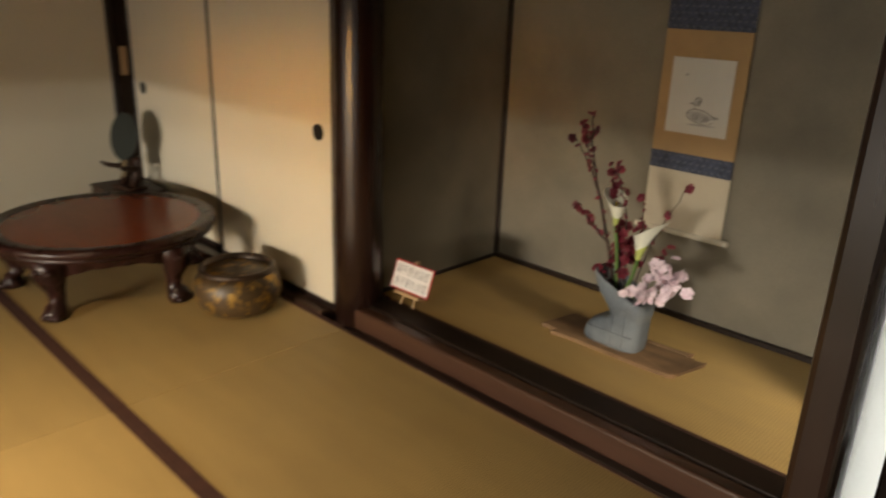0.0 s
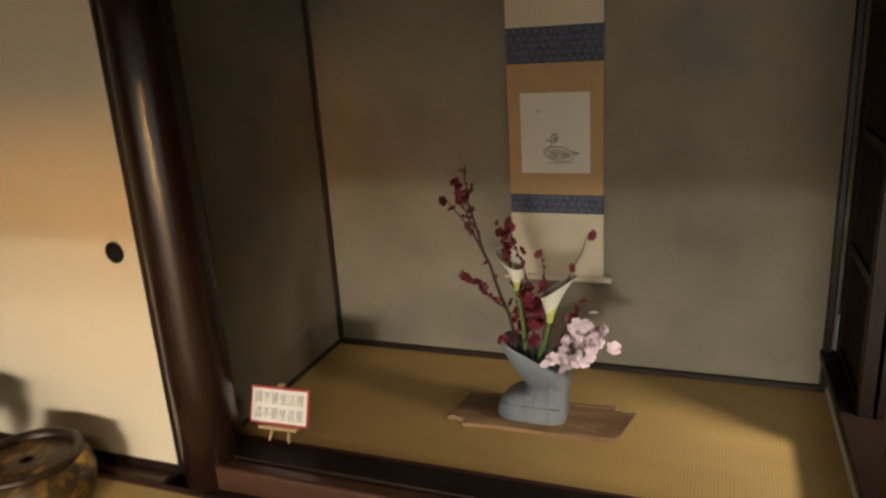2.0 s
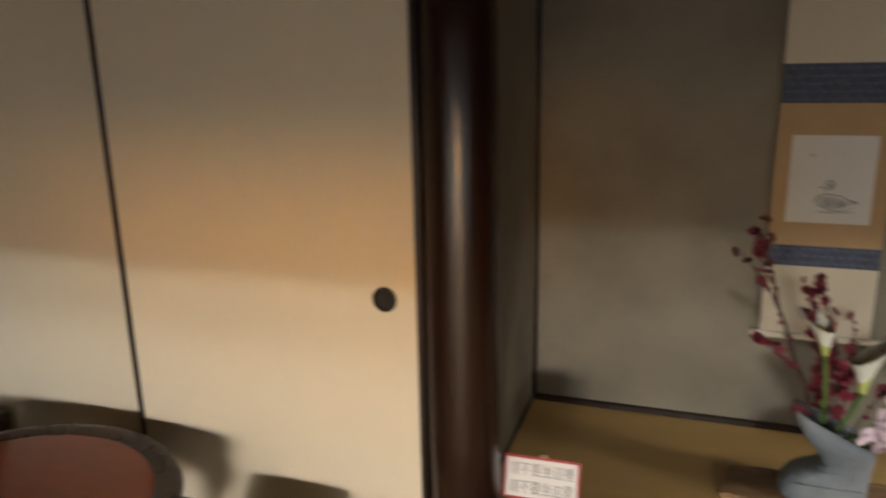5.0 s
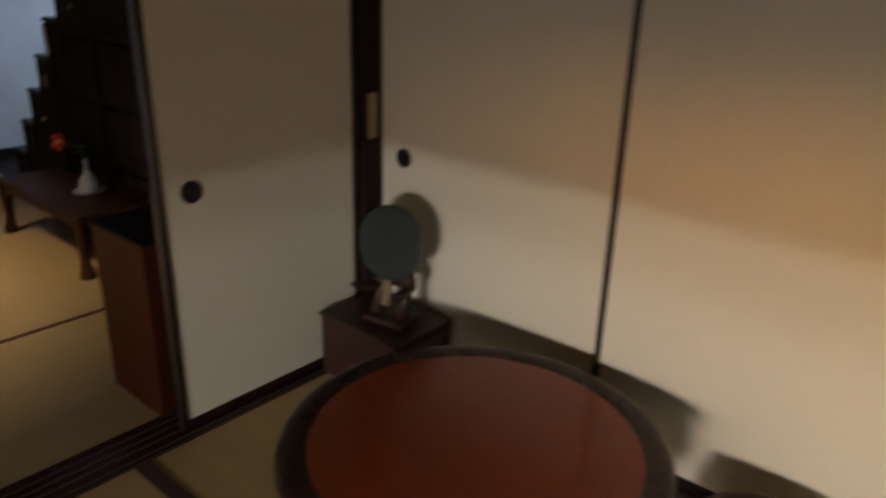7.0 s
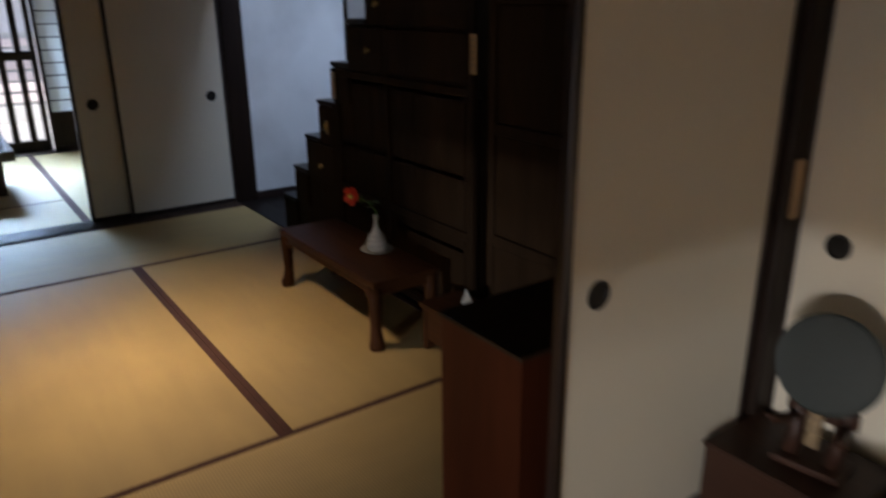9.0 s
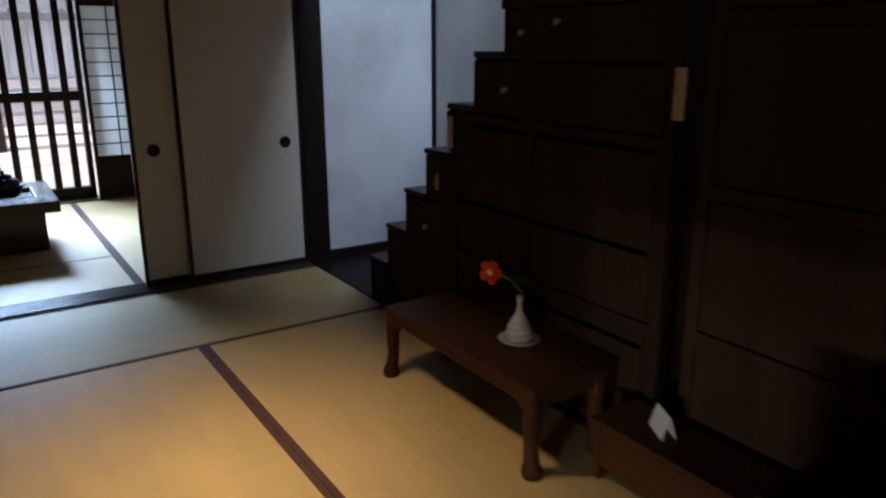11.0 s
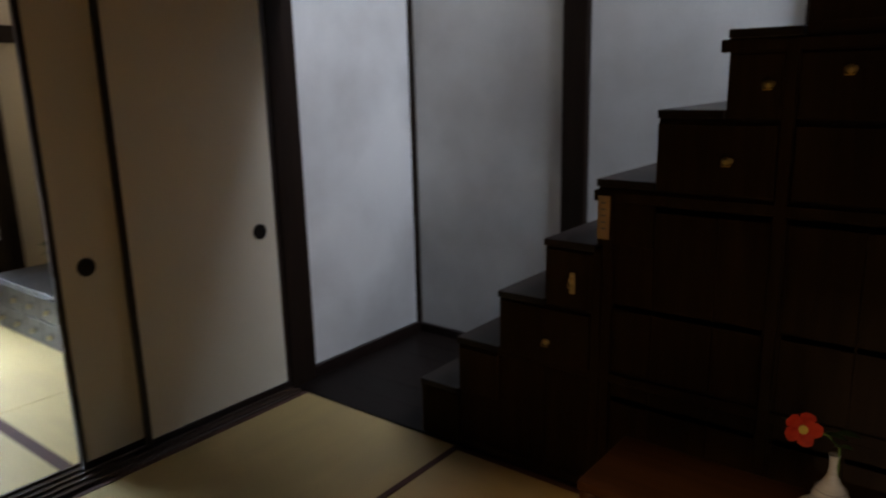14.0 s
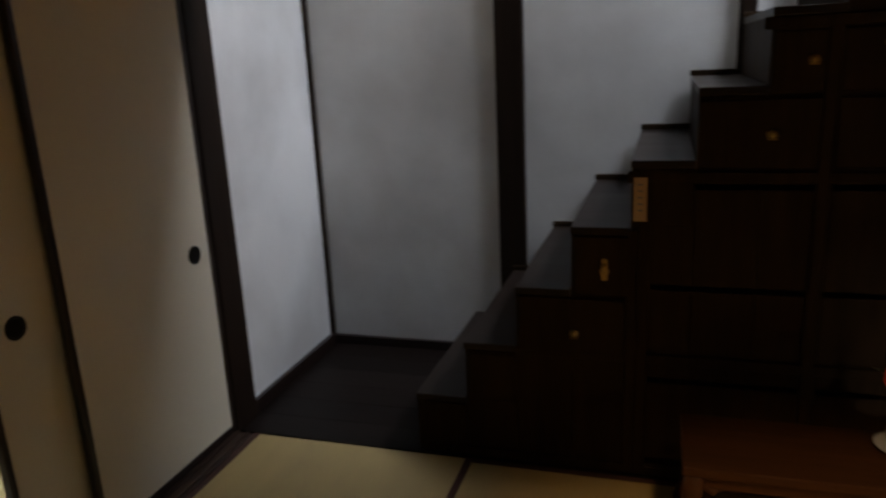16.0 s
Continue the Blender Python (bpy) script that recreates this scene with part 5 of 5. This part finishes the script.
lathe(bm, [(0.032, 0.0), (0.038, 0.006), (0.048, 0.05), (0.050, 0.07), (0.043, 0.068), (0.03, 0.060)], 20)
part("pot", bm, painted("brown_pot", (0.16, 0.085, 0.03), rough=0.5, scale=14), plant, smooth=True)
rnd = random.Random(21)
for k in range(60):
    bm = bmesh.new()
    a, e, L = rnd.uniform(0, 6.28), rnd.uniform(-0.4, 1.3), rnd.uniform(0.03, 0.05)
    o = Vector((rnd.gauss(-0.01, 0.045), rnd.gauss(0, 0.04), 0.13 + rnd.gauss(0, 0.035)))
    m = Matrix.Translation(o) @ Matrix.Rotation(a, 4, "Z") @ Matrix.Rotation(-e, 4, "Y")
    v = [bm.verts.new(m @ Vector(q)) for q in ((0, 0, 0), (L * 0.4, L * 0.25, 0.003), (L, 0, 0), (L * 0.4, -L * 0.25, 0.003))]
    bm.faces.new((v[0], v[1], v[2])), bm.faces.new((v[0], v[2], v[3]))
    part("leaf", bm, LEAF, plant)
for k in range(5):
    bm = bmesh.new()
    tube(bm, [(0, 0, 0.06), (rnd.gauss(-0.01, 0.03), rnd.gauss(0, 0.03), 0.15)], 0.002, 5)
    part("stem", bm, GREEN, plant)
back = thing("wall_panel", -10.4, 2.615, 0.0, "cream papered panels with dark edges along the side wall", "panel", kind="structure")
for i in range(3):
    x = -1.05 + i * 0.72
    part("panel", one(x, x + 0.70, -0.012, 0.0, 0.02, 1.76), PAPER, back)
    part("edge", one(x + 0.70, x + 0.72, -0.018, 0.0, 0.0, 1.76), LACQUER, back)

# ---------------------------------------------------------------- street and house across it
GROUND = painted("pale_paving", (0.54, 0.53, 0.50), rough=0.9, dark=0.85, scale=1.5, fine=30, bump=0.3)
bm = bmesh.new()
v = [bm.verts.new(p) for p in ((-900, -900, -0.42), (900, -900, -0.42), (900, 900, -0.42), (-900, 900, -0.42))]
bm.faces.new(v)
setting("ground", bm, GROUND, "pale sunlit street paving", "ground")
# board colours raised towards white to stand in for the overexposed street light
PLANKS = painted("overlit_weathered_boards", (0.70, 0.71, 0.76), rough=0.85, dark=0.7, scale=3, stretch=(1, 1, 0.1), fine=30, bump=0.4, spread=0.1)
BRICKISH = painted("overlit_red_boards", (0.80, 0.70, 0.68), rough=0.85, dark=0.75, scale=3, stretch=(1, 0.1, 1), fine=30, bump=0.3, spread=0.12)
TILES = painted("grey_roof_tiles", (0.16, 0.165, 0.17), rough=0.6, dark=0.7, scale=5, fine=40, bump=0.4)
house = thing("street_house", -17.0, 1.5, -0.42, "weathered board house across the sunlit street", "house")
part("wall", one(-4.0, 0.0, -9.0, 9.0, 0.0, 2.62), WHITEWALL, house)
for i in range(60):
    part("wall_board", one(0.0, 0.022, -9.0 + i * 0.3, -9.0 + i * 0.3 + 0.29, 1.36, 2.30, 0.004), PLANKS, house)
for i in range(6):
    z = 0.30 + i * 0.17
    part("lower_board", one(0.02, 0.05, -9.0, 9.0, z, z + 0.125, 0.006), BRICKISH, house)
for y in (-7.2, -5.0, -2.8, -0.6, 1.6, 3.8, 6.0, 8.2):
    part("post", one(0.02, 0.10, y, y + 0.10, 0.0, 2.62, 0.004), DARKWOOD, house)
part("stone_base", one(0.0, 0.14, -9.0, 9.0, 0.0, 0.24, 0.01), GROUND, house)
bm = bmesh.new()
box(bm, -4.3, 1.05, -9.5, 9.5, 0.0, 0.12, 0.01, m=Matrix.Translation((0, 0, 2.42)) @ Matrix.Rotation(radians(19), 4, "Y"))
roof = part("roof", bm, TILES, house, "grey tiled eaves")
for i in range(62):
    y = -9.4 + i * 0.305
    bm = bmesh.new()
    tube(bm, [Matrix.Translation((0, 0, 2.42)) @ Matrix.Rotation(radians(19), 4, "Y") @ Vector((u, y, 0.13)) for u in (-4.2, 1.06)], 0.045, 8)
    part("tile_roll", bm, TILES, roof)
part("window", one(0.022, 0.05, 2.4, 3.6, 1.40, 2.20), painted("window_glass", (0.10, 0.12, 0.14), rough=0.1, dark=0.9), house)


# ---------------------------------------------------------------- mats of the floors
def tatami(x0, x1, y0, y1, along, tapes=True):
    """One straw mat with cloth tape on its long sides."""
    ob = part("tatami_mat", one(x0 + 0.001, x1 - 0.001, y0 + 0.001, y1 - 0.001, -0.055, 0.0, 0.002), TATAMI_X if along == "x" else TATAMI_Y, floor)
    if tapes:
        for s in (0, 1):
            if along == "x":
                y = y0 if s == 0 else y1 - 0.027
                b = one(x0 + 0.001, x1 - 0.001, y + 0.001, y + 0.026, -0.003, 0.0022)
            else:
                x = x0 if s == 0 else x1 - 0.027
                b = one(x + 0.001, x + 0.026, y0 + 0.001, y1 - 0.001, -0.003, 0.0022)
            part("edge_tape", b, HERI, ob)
    return ob


# alcove room
for x0, x1 in ((-4.545, -2.55), (-2.55, -0.62), (-0.62, EAST)):
    tatami(x0, x1, 1.276, 2.205, "x")
    tatami(x0, x1, 0.33, 1.276, "x")
    tatami(x0, x1, -0.62, 0.33, "x")
    tatami(x0, x1, SOUTH, -0.62, "x")
# stair room
for y0, y1 in ((0.245, 2.165), (SOUTH, 0.245)):
    tatami(-5.630, -4.70, y0, y1, "y")
    tatami(-8.500, -7.600, y0, y1, "y")
tatami(-7.600, -5.630, 1.215, 2.165, "x")
tatami(-7.600, -5.630, 0.245, 1.215, "x")
tatami(-7.600, -5.630, -0.725, 0.245, "x")
tatami(-7.600, -5.630, SOUTH, -0.725, "x")
# street room
tatami(-11.45, -9.43, 1.175, 2.62, "x")
tatami(-9.43, -8.70, 1.175, 2.62, "x")
tatami(-9.43, -8.70, SOUTH, 1.175, "x")
tatami(-11.45, -9.43, 0.22, 1.175, "x")
tatami(-11.45, -9.43, SOUTH, 0.22, "x")
part("mat_joint", one(-9.434, -9.418, SOUTH, 1.175, -0.003, 0.0022), HERI, floor, "dark line between two straw mats")
